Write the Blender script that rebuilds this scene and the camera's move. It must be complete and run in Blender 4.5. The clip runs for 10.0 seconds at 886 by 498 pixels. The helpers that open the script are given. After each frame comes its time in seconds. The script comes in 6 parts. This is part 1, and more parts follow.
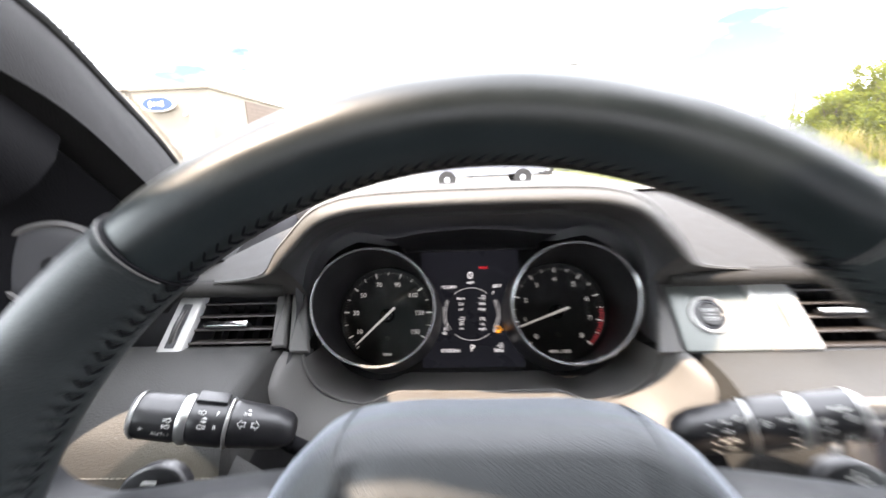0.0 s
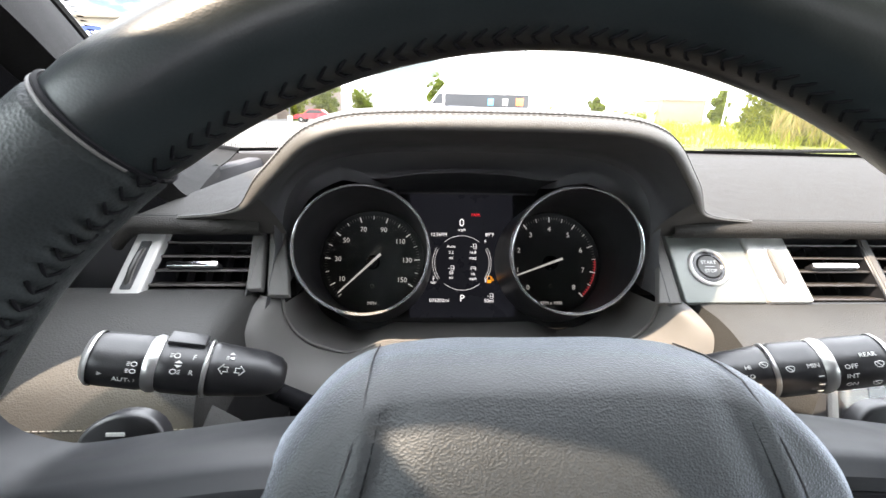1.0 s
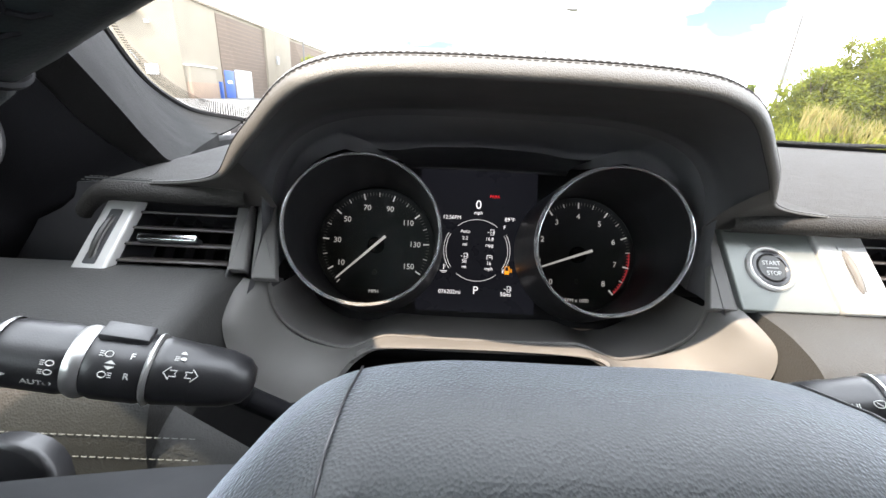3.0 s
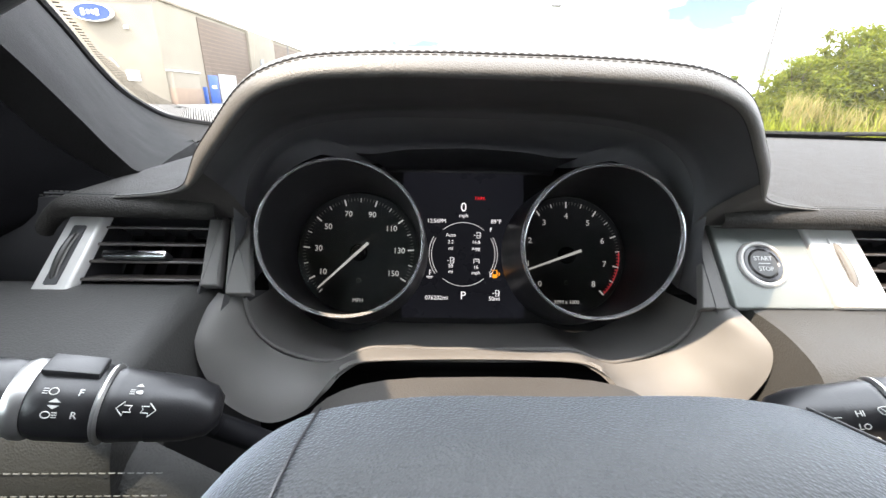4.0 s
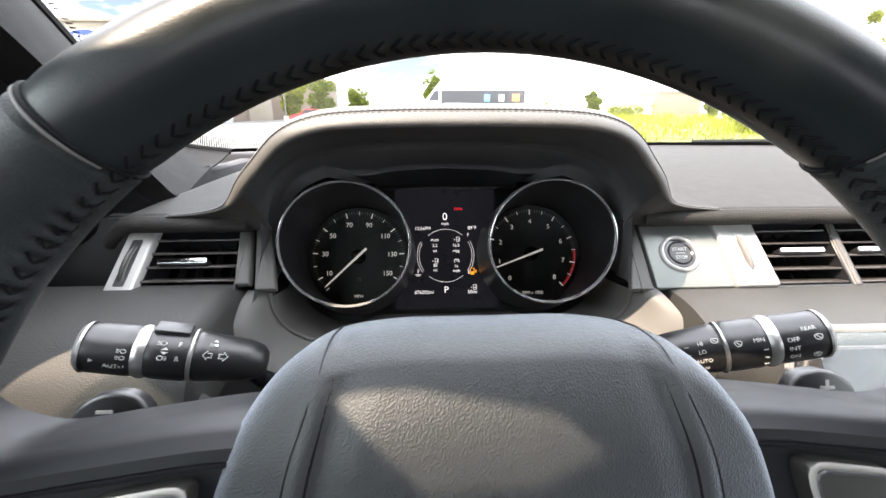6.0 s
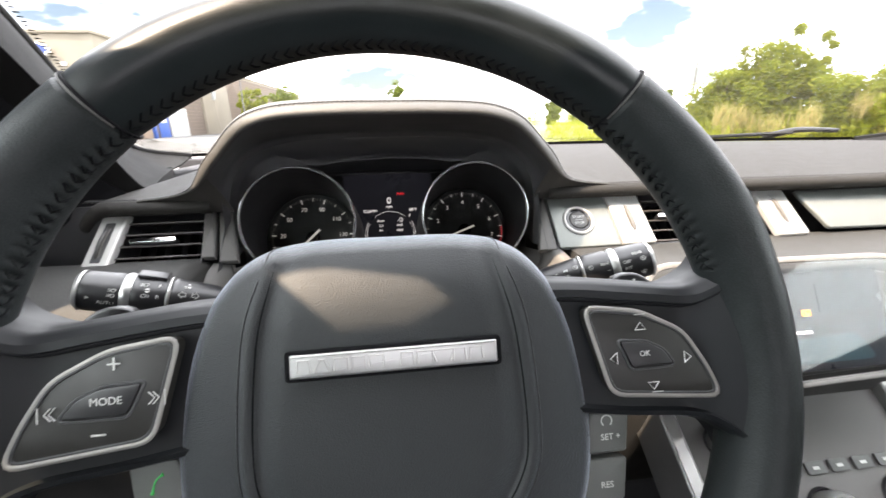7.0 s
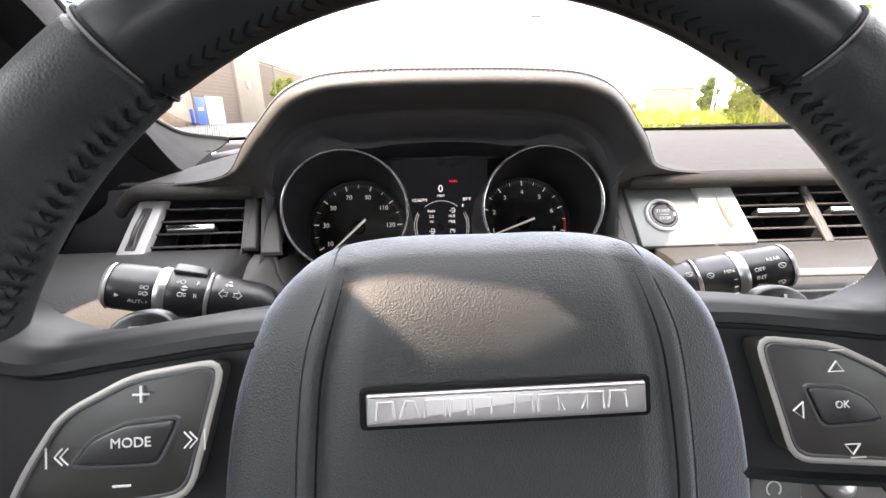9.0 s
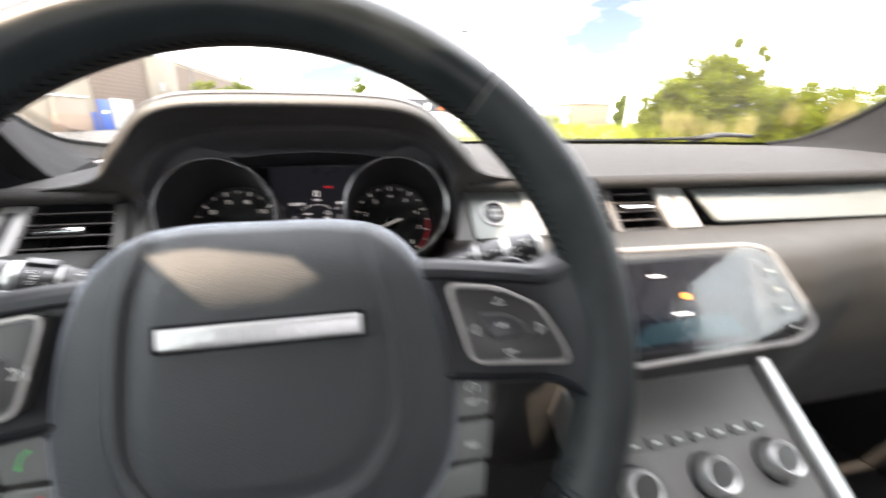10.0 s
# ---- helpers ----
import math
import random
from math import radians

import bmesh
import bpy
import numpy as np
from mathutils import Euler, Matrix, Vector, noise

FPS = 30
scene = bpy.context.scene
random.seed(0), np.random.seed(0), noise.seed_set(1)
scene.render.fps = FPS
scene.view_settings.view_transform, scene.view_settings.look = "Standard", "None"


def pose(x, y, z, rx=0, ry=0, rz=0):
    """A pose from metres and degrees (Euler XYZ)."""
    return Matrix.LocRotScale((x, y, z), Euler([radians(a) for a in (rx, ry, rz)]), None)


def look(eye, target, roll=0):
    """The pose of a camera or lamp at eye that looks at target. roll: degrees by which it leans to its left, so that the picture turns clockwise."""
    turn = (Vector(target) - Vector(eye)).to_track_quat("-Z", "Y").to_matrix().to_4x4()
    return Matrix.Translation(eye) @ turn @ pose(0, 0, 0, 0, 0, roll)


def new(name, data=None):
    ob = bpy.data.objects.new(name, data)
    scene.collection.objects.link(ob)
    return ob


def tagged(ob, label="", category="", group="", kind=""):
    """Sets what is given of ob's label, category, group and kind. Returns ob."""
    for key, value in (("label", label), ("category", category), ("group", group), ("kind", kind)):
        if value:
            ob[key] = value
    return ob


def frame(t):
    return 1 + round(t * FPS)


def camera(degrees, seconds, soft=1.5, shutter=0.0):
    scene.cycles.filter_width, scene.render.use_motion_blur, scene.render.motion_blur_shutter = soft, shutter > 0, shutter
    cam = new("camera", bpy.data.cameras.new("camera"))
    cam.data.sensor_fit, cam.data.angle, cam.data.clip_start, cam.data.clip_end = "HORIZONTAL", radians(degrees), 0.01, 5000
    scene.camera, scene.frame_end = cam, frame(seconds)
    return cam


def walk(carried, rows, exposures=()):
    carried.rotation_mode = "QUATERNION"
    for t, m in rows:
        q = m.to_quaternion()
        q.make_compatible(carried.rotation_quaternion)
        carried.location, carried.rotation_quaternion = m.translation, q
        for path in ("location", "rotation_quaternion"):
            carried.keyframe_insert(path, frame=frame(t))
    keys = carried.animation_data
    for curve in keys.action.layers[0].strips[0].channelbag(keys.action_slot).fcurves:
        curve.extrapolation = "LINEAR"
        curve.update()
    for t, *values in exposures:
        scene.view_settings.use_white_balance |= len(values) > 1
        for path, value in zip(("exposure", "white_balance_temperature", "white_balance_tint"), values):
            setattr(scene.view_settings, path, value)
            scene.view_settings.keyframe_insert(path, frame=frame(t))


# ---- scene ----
cam = camera(95.8, 10.0, shutter=0.5)
PATH = [
    (0, (-0.009, -0.053, 1.207), (-0.097, 1.894, 0.758), -2.3),
    (0.1, (-0.023, -0.028, 1.199), (-0.147, 1.913, 0.733), -0.5),
    (0.2, (-0.037, -0.013, 1.189), (-0.208, 1.918, 0.693), 2.4),
    (0.3, (-0.049, -0.006, 1.186), (-0.167, 1.911, 0.627), 3.2),
    (0.4, (-0.037, -0.003, 1.189), (-0.053, 1.894, 0.555), 1.4),
    (0.5, (-0.028, -0.012, 1.192), (-0.001, 1.878, 0.538), -0.3),
    (1, (-0.035, -0.032, 1.186), (0.052, 1.861, 0.549), 1.1),
    (1.5, (-0.043, -0.007, 1.189), (-0.005, 1.866, 0.486), 1.5),
    (2, (-0.035, 0.006, 1.173), (-0.003, 1.877, 0.467), 2.9),
    (2.5, (-0.036, 0.006, 1.17), (-0.007, 1.879, 0.468), 3.5),
    (4, (-0.029, 0.021, 1.171), (0.045, 1.891, 0.466), 1.6),
    (4.5, (-0.023, 0.014, 1.174), (0.069, 1.889, 0.483), 1.2),
    (5, (-0.009, -0.01, 1.184), (0.072, 1.871, 0.508), 0.5),
    (5.2, (-0.007, -0.023, 1.187), (0.064, 1.862, 0.521), 0.1),
    (6.3, (-0.023, -0.062, 1.185), (0.092, 1.832, 0.552), -0.4),
    (6.5, (-0.005, -0.081, 1.181), (0.151, 1.816, 0.564), -0.2),
    (7, (0.004, -0.117, 1.173), (0.241, 1.773, 0.564), -1.0),
    (7.2, (-0.005, -0.107, 1.175), (0.307, 1.783, 0.599), -0.9),
    (7.4, (0.005, -0.102, 1.173), (0.278, 1.761, 0.496), 0.2),
    (7.5, (0.007, -0.095, 1.165), (0.27, 1.743, 0.423), 0.8),
    (8, (0.002, -0.081, 1.155), (0.214, 1.751, 0.382), -2.1),
    (8.2, (0.0, -0.081, 1.152), (0.189, 1.748, 0.364), -3.4),
    (8.5, (-0.005, -0.077, 1.154), (0.188, 1.755, 0.376), -2.7),
    (8.7, (-0.016, -0.081, 1.165), (0.14, 1.786, 0.465), -2.3),
    (9, (-0.022, -0.071, 1.164), (0.086, 1.816, 0.509), -0.8),
    (9.3, (-0.017, -0.076, 1.162), (0.095, 1.808, 0.5), 0.9),
    (9.5, (-0.01, -0.088, 1.161), (0.123, 1.8, 0.514), 1.8),
    (9.7, (-0.002, -0.097, 1.167), (0.176, 1.775, 0.488), 1.9),
    (9.8, (0.012, -0.112, 1.171), (0.252, 1.741, 0.457), 2.1),
    (9.9, (0.027, -0.125, 1.173), (0.344, 1.743, 0.532), 1.2),
    (10, (0.044, -0.142, 1.17), (0.457, 1.716, 0.557), 0.5),
]
EXPOSURE = [(0.0, 2.63, 7050, 20), (0.4, 2.58, 6850, 18), (1.0, 2.48, 7050, 17), (1.5, 2.43, 7050, 17), (2.0, 2.33, 6950, 16), (2.5, 2.33, 6900, 16), (4.5, 2.33, 6900, 16),
            (5.0, 2.38, 6850, 17), (6.5, 2.28, 7250, 18), (7.5, 2.18, 7350, 19), (8.0, 2.23, 7250, 19), (9.0, 2.48, 7350, 23), (9.5, 2.53, 7350, 22), (10.0, 2.33, 7350, 20)]
walk(cam, [(t, look(eye, target, roll)) for t, eye, target, roll in PATH], exposures=EXPOSURE)

# ---- light and air ----
SUN_DIR = Vector((-0.53, -0.29, 0.80)).normalized()
sun_data = bpy.data.lights.new("sun", "SUN")
sun_data.energy, sun_data.angle, sun_data.color = 3.7, radians(0.5), (1.0, 0.88, 0.70)
sun_lamp = new("sun", sun_data)
sun_lamp.matrix_world = look((-20, -25, 60), Vector((-20, -25, 60)) - SUN_DIR)
world = bpy.data.worlds.new("sky")
scene.world = world
world.use_nodes = True
wn, wl = world.node_tree.nodes, world.node_tree.links
sky = wn.new("ShaderNodeTexSky")
sky.sky_type, sky.sun_disc = "NISHITA", False
sky.sun_elevation = math.asin(SUN_DIR.z)
sky.sun_rotation = math.atan2(SUN_DIR.x, SUN_DIR.y)
coord = wn.new("ShaderNodeTexCoord")
cloud_map = wn.new("ShaderNodeMapping")
cloud_map.inputs["Scale"].default_value = (1.0, 1.0, 2.6)
cloud_map.inputs["Location"].default_value = (0.0, 0.0, 0.0)
cloud = wn.new("ShaderNodeTexNoise")
cloud.inputs["Scale"].default_value, cloud.inputs["Detail"].default_value = 2.6, 7
cloud_ramp = wn.new("ShaderNodeValToRGB")
cloud_ramp.color_ramp.elements[0].position, cloud_ramp.color_ramp.elements[1].position = 0.37, 0.45
cloud_mix = wn.new("ShaderNodeMixRGB")
cloud_mix.inputs[2].default_value = (9.2, 10.2, 11.6, 1)
haze = wn.new("ShaderNodeVectorMath")
haze.operation = "SCALE"
haze.inputs["Scale"].default_value = 0.28
sky_back = wn["Background"]
sky_back.inputs["Strength"].default_value = 0.25
for a, b in ((coord.outputs["Generated"], cloud_map.inputs[0]), (cloud_map.outputs[0], cloud.inputs[0]), (cloud.outputs[0], cloud_ramp.inputs[0]),
             (cloud_ramp.outputs[0], cloud_mix.inputs[0]), (sky.outputs[0], haze.inputs[0]), (haze.outputs[0], cloud_mix.inputs[1]), (cloud_mix.outputs[0], sky_back.inputs[0])):
    wl.new(a, b)


# ---- materials ----
def material(name, color, rough=0.5, metal=0.0, grain=0.0, size=0.001, vary=0.15, patch=0.05, kind="noise", spec=0.5, coat=0.0, emit=0.0, rough_vary=0.12, sheen=0.0):
    """A surface with colour that varies at two sizes, and a fine relief. size: metres of the grain; patch: metres of the stains."""
    m = bpy.data.materials.new(name)
    m.use_nodes = True
    n, l = m.node_tree.nodes, m.node_tree.links
    p = n["Principled BSDF"]
    p.inputs["Roughness"].default_value, p.inputs["Metallic"].default_value = rough, metal
    p.inputs["Specular IOR Level"].default_value, p.inputs["Coat Weight"].default_value = spec, coat
    c = n.new("ShaderNodeTexCoord")
    big = n.new("ShaderNodeTexNoise")
    big.inputs["Scale"].default_value, big.inputs["Detail"].default_value = 1 / patch, 4
    fine = n.new("ShaderNodeTexNoise" if kind == "noise" else "ShaderNodeTexVoronoi")
    fine.inputs["Scale"].default_value = 1 / size
    if kind == "noise":
        fine.inputs["Detail"].default_value = 2
    l.new(c.outputs["Object"], big.inputs["Vector"])
    l.new(c.outputs["Object"], fine.inputs["Vector"])
    add = n.new("ShaderNodeMath")
    add.operation = "MULTIPLY_ADD"
    l.new(fine.outputs[0], add.inputs[0])
    add.inputs[1].default_value = 0.5
    l.new(big.outputs[0], add.inputs[2])
    ramp = n.new("ShaderNodeMapRange")
    ramp.inputs["From Min"].default_value, ramp.inputs["From Max"].default_value = 0.4, 1.1
    ramp.inputs["To Min"].default_value, ramp.inputs["To Max"].default_value = 1 - vary, 1 + vary
    l.new(add.outputs[0], ramp.inputs["Value"])
    mix = n.new("ShaderNodeVectorMath")
    mix.operation = "SCALE"
    mix.inputs[0].default_value = color[:3]
    l.new(ramp.outputs[0], mix.inputs["Scale"])
    l.new(mix.outputs[0], p.inputs["Base Color"])
    rr = n.new("ShaderNodeMapRange")
    rr.inputs["To Min"].default_value, rr.inputs["To Max"].default_value = max(rough - rough_vary, 0.02), min(rough + rough_vary, 1)
    l.new(big.outputs[0], rr.inputs["Value"])
    l.new(rr.outputs[0], p.inputs["Roughness"])
    if grain:
        b = n.new("ShaderNodeBump")
        b.inputs["Strength"].default_value, b.inputs["Distance"].default_value = min(grain, 1), size * 0.35
        l.new(fine.outputs[0], b.inputs["Height"])
        l.new(b.outputs[0], p.inputs["Normal"])
    if sheen:
        p.inputs["Sheen Weight"].default_value, p.inputs["Sheen Roughness"].default_value = sheen, 0.35
        # Bluish tint stands in for skylight caught on the hub's crest.
        p.inputs["Sheen Tint"].default_value = (0.80, 0.88, 1.0, 1)
    if emit:
        p.inputs["Emission Color"].default_value, p.inputs["Emission Strength"].default_value = (*color[:3], 1), emit
    return m


def glass_material(name, tint, gloss=1.0, rough=0.0):
    """A thin pane: light goes straight through, tinted, with the gloss of a glass face."""
    m = bpy.data.materials.new(name)
    m.use_nodes = True
    n, l = m.node_tree.nodes, m.node_tree.links
    n.clear()
    out, mix = n.new("ShaderNodeOutputMaterial"), n.new("ShaderNodeMixShader")
    clear, shine, fres, k = n.new("ShaderNodeBsdfTransparent"), n.new("ShaderNodeBsdfGlossy"), n.new("ShaderNodeFresnel"), n.new("ShaderNodeMath")
    clear.inputs[0].default_value = (*tint, 1)
    shine.inputs["Roughness"].default_value = rough
    fres.inputs[0].default_value = 1.45
    k.operation, k.inputs[1].default_value = "MULTIPLY", gloss
    for a, b in ((fres.outputs[0], k.inputs[0]), (k.outputs[0], mix.inputs[0]), (clear.outputs[0], mix.inputs[1]), (shine.outputs[0], mix.inputs[2]), (mix.outputs[0], out.inputs[0])):
        l.new(a, b)
    return m


M_RIM = material("smooth_black_leather", (0.0075, 0.0100, 0.0104), 0.35, grain=0.12, size=0.0006, vary=0.25, patch=0.02, kind="voronoi", spec=0.32)
M_GRIP = material("soft_black_leather", (0.0150, 0.0178, 0.0182), 0.44, grain=0.3, size=0.0008, vary=0.3, patch=0.015, kind="voronoi", spec=0.22)
M_HUB = material("grained_black_vinyl", (0.0098, 0.0118, 0.0127), 0.56, grain=0.70, size=0.0006, vary=0.16, patch=0.03, kind="voronoi", spec=0.50, sheen=0.72)
# One charcoal leather in two tones: lip lightened as sunlit, pad and top darker.
M_PAD = material("grained_leather_lit_tone", (0.060, 0.057, 0.052), 0.46, grain=0.75, size=0.00065, vary=0.16, patch=0.03, kind="voronoi", spec=0.42)
M_DASH = material("rough_dash_leather_dim_tone", (0.0190, 0.0179, 0.0164), 0.74, grain=0.9, size=0.0011, vary=0.3, patch=0.015, kind="voronoi", spec=0.2)
M_SHELF = material("charcoal_soft_plastic", (0.032, 0.0318, 0.0305), 0.66, grain=0.5, size=0.0011, vary=0.14, patch=0.04, kind="voronoi", spec=0.3)
M_TRIM = material("satin_grey_plastic", (0.102, 0.098, 0.094), 0.62, grain=0.15, size=0.0005, vary=0.08, patch=0.05, spec=0.4)
M_SHROUD = material("matt_black_plastic", (0.032, 0.0325, 0.034), 0.5, grain=0.25, size=0.0006, vary=0.15, patch=0.03)
M_LINER = material("shade_tone_hood_lining", (0.060, 0.060, 0.063), 0.50, grain=0.2, size=0.0006, vary=0.12, patch=0.03)
M_INNER = material("lit_tone_hood_lining", (0.125, 0.124, 0.128), 0.55, grain=0.2, size=0.0006, vary=0.1, patch=0.03)
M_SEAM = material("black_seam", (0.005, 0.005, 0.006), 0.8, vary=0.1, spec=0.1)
M_BEZEL = material("satin_chrome_ring", (0.70, 0.71, 0.72), 0.24, 0.75, vary=0.02, patch=0.05, rough_vary=0.03)
M_KEY = material("grey_rubbery_key", (0.085, 0.088, 0.084), 0.5, grain=0.15, size=0.0006, vary=0.1, patch=0.01)
M_SPOKE = material("satin_dark_spoke", (0.009, 0.010, 0.0115), 0.48, spec=0.26, grain=0.05, size=0.0005, vary=0.1, patch=0.02)
M_GLOSS = material("gloss_black_plastic", (0.006, 0.006, 0.007), 0.16, vary=0.1, patch=0.02, rough_vary=0.05)
M_BLACK = material("satin_black_plastic", (0.010, 0.010, 0.011), 0.36, grain=0.1, size=0.0005, vary=0.2, patch=0.02)
# Slats lightened and browned, putting sunlight into their colour.
M_SLAT = material("satin_sun_toned_slat", (0.034, 0.029, 0.026), 0.42, grain=0.1, size=0.0005, vary=0.15, patch=0.02)
M_STALK = material("stalk_black_plastic", (0.011, 0.011, 0.012), 0.38, grain=0.2, size=0.0006, vary=0.2, patch=0.012)
M_CHROME = material("bright_chrome", (0.78, 0.79, 0.80), 0.12, 1.0, vary=0.05, patch=0.01, rough_vary=0.05)
M_SILVER = material("satin_silver_metal", (0.44, 0.44, 0.43), 0.36, 0.9, grain=0.15, size=0.0004, vary=0.06, patch=0.02)
M_FRAME = material("warm_satin_silver", (0.25, 0.238, 0.225), 0.5, 0.4, grain=0.1, size=0.0004, vary=0.06, patch=0.02)
M_COWL = material("brown_grey_cowl_plastic", (0.040, 0.037, 0.034), 0.55, grain=0.3, size=0.0009, vary=0.12, patch=0.03, kind="voronoi", spec=0.3)
M_BRIGHT = material("pale_satin_silver", (0.42, 0.415, 0.40), 0.42, 0.35, grain=0.1, size=0.0004, vary=0.05, patch=0.02)
M_ALU = material("brushed_aluminium", (0.165, 0.175, 0.165), 0.46, 0.5, grain=0.1, size=0.0005, vary=0.06, patch=0.03)
M_BUTTON = material("rubbery_dark_button", (0.014, 0.0135, 0.012), 0.42, grain=0.15, size=0.0006, vary=0.12, patch=0.01)
M_WELL = material("black_dial_well", (0.013, 0.013, 0.014), 0.5, vary=0.1, spec=0.2)
M_FACE = material("matt_dial_face", (0.026, 0.027, 0.028), 0.6, vary=0.1, patch=0.01, spec=0.2)
# Printed marks get a faint added glow to read bright in the dark wells.
M_MARK = material("glowing_white_print", (0.66, 0.66, 0.64), 0.5, vary=0.05, patch=0.01, emit=0.11)
M_FINEMARK = material("glowing_grey_print", (0.20, 0.20, 0.195), 0.5, vary=0.05, patch=0.01, emit=0.02)
M_PRINT = material("pale_printed_symbols", (0.46, 0.46, 0.44), 0.5, vary=0.08, patch=0.01)
M_RED = material("glowing_red_print", (0.5, 0.04, 0.05), 0.5, emit=0.1)
M_LCD = material("display_black", (0.010, 0.0108, 0.0145), 0.30, vary=0.05, patch=0.02, spec=0.2, emit=0.17)
M_LCDW = material("display_white", (0.85, 0.87, 0.9), 0.4, emit=0.26)
M_LCDR = material("display_red", (0.8, 0.02, 0.03), 0.4, emit=0.22)
M_LCDO = material("display_orange", (0.9, 0.35, 0.02), 0.4, emit=0.28)
M_LCDB = material("display_blue", (0.016, 0.042, 0.052), 0.3, emit=0.12, spec=0.2)
M_LCDG = material("display_slate", (0.010, 0.013, 0.019), 0.3, emit=0.03, spec=0.2)
M_GREEN = material("green_symbol", (0.02, 0.35, 0.08), 0.5, emit=0.05)
M_THREAD = material("dark_grey_thread", (0.05, 0.048, 0.045), 0.7, vary=0.2, patch=0.004)
M_PALETHREAD = material("pale_grey_thread", (0.13, 0.13, 0.125), 0.7, vary=0.2, patch=0.004)
M_LINING = material("almond_cloth_lining", (0.42, 0.39, 0.34), 0.85, grain=0.3, size=0.0015, vary=0.08, patch=0.1)
M_REAR = material("charcoal_cloth", (0.045, 0.045, 0.047), 0.9, grain=0.3, size=0.0015, vary=0.1, patch=0.1, spec=0.2)
# Near-black tones put the cabin's shade into pillar cloth and door plastic.
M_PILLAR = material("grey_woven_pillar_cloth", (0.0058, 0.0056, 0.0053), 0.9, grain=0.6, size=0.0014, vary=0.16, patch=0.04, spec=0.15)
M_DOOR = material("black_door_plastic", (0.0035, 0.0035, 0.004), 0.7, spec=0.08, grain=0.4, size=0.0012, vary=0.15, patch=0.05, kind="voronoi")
M_CARPET = material("black_carpet", (0.006, 0.006, 0.0065), 0.95, grain=0.6, size=0.002, vary=0.3, patch=0.05)
M_FRIT = material("black_glass_border", (0.006, 0.006, 0.006), 0.6, vary=0.1, spec=0.2)
M_WIND = glass_material("windscreen_glass", (0.93, 0.96, 0.94), 0.35)
M_SIDEGLASS = glass_material("side_glass", (0.88, 0.97, 0.92), 0.5)
M_ROOFGLASS = glass_material("roof_glass", (0.025, 0.025, 0.024), 0.6)
M_LENS = glass_material("dial_cover_glass", (0.95, 0.95, 0.95), 0.25, 0.02)
M_SCREEN = glass_material("screen_cover_glass", (0.9, 0.9, 0.9), 0.06, 0.03)


# ---- building blocks ----
def part(name, bm, mat, parent=None, label="", smooth=True, m=None, recalc=True):
    """One bmesh as one mesh object, under a thing or a part."""
    if recalc:
        bmesh.ops.recalc_face_normals(bm, faces=bm.faces)
    if m is not None:
        bm.transform(m)
    me = bpy.data.meshes.new(name)
    bm.to_mesh(me)
    bm.free()
    me.materials.append(mat)
    if smooth:
        me.polygons.foreach_set("use_smooth", [True] * len(me.polygons))
        me.set_sharp_from_angle(angle=radians(38))
    ob = new(name, me)
    if parent is not None:
        ob.parent = parent
    if label:
        ob["label"] = label
    return ob


def thing(name, label, category, group="", kind=""):
    return tagged(new(name), label, category, group, kind)


def grid(f, nu, nv, u=(0, 1), v=(0, 1), wrap_u=False, wrap_v=False):
    """A sheet f(u, v) of nu by nv cells."""
    bm = bmesh.new()
    us = [u[0] + (u[1] - u[0]) * i / nu for i in range(nu + (not wrap_u))]
    vs = [v[0] + (v[1] - v[0]) * j / nv for j in range(nv + (not wrap_v))]
    vv = [[bm.verts.new(f(a, b)) for b in vs] for a in us]
    for i in range(nu):
        for j in range(nv):
            i2, j2 = (i + 1) % len(us), (j + 1) % len(vs)
            bm.faces.new((vv[i][j], vv[i2][j], vv[i2][j2], vv[i][j2]))
    return bm


def thicken(bm, t):
    bmesh.ops.recalc_face_normals(bm, faces=bm.faces)
    bmesh.ops.solidify(bm, geom=list(bm.faces), thickness=t)
    return bm


def spline(pts, n, closed=False):
    """A smooth line of n points through a few."""
    pts = [Vector(p) for p in pts]
    k = len(pts)
    seg = k if closed else k - 1
    out = []
    for i in range(n):
        s = i * seg / (n if closed else n - 1)
        j = min(int(s), seg - 1)
        f = s - j
        if closed:
            a, b, c, d = (pts[(j + o) % k] for o in (-1, 0, 1, 2))
        else:
            a, b, c, d = pts[max(j - 1, 0)], pts[j], pts[j + 1], pts[min(j + 2, k - 1)]
        out.append(0.5 * ((2 * b) + (c - a) * f + (2 * a - 5 * b + 4 * c - d) * f * f + (3 * b - a - 3 * c + d) * f ** 3))
    return out


def tube(pts, r, n=8, closed=False, up=(0, 0, 1), flat=1.0, cap=True):
    """A pipe along points; r is a radius or a function of the way (0 to 1); flat squeezes it along up."""
    bm = bmesh.new()
    up = Vector(up)
    k = len(pts)
    rings = []
    for i, p in enumerate(pts):
        p = Vector(p)
        a = Vector(pts[(i - 1) % k if closed else max(i - 1, 0)])
        b = Vector(pts[(i + 1) % k if closed else min(i + 1, k - 1)])
        t = (b - a).normalized()
        side = t.cross(up)
        if side.length < 1e-6:
            side = t.cross(Vector((1, 0, 0)))
        side.normalize()
        nrm = side.cross(t).normalized()
        rr = r(i / max(k - 1, 1)) if callable(r) else r
        rings.append([bm.verts.new(p + rr * (math.cos(q) * side + flat * math.sin(q) * nrm)) for q in (math.tau * j / n for j in range(n))])
    for i in range(k if closed else k - 1):
        x, y = rings[i], rings[(i + 1) % k]
        for j in range(n):
            bm.faces.new((x[j], x[(j + 1) % n], y[(j + 1) % n], y[j]))
    if cap and not closed:
        bm.faces.new(rings[0])
        bm.faces.new(rings[-1])
    return bm


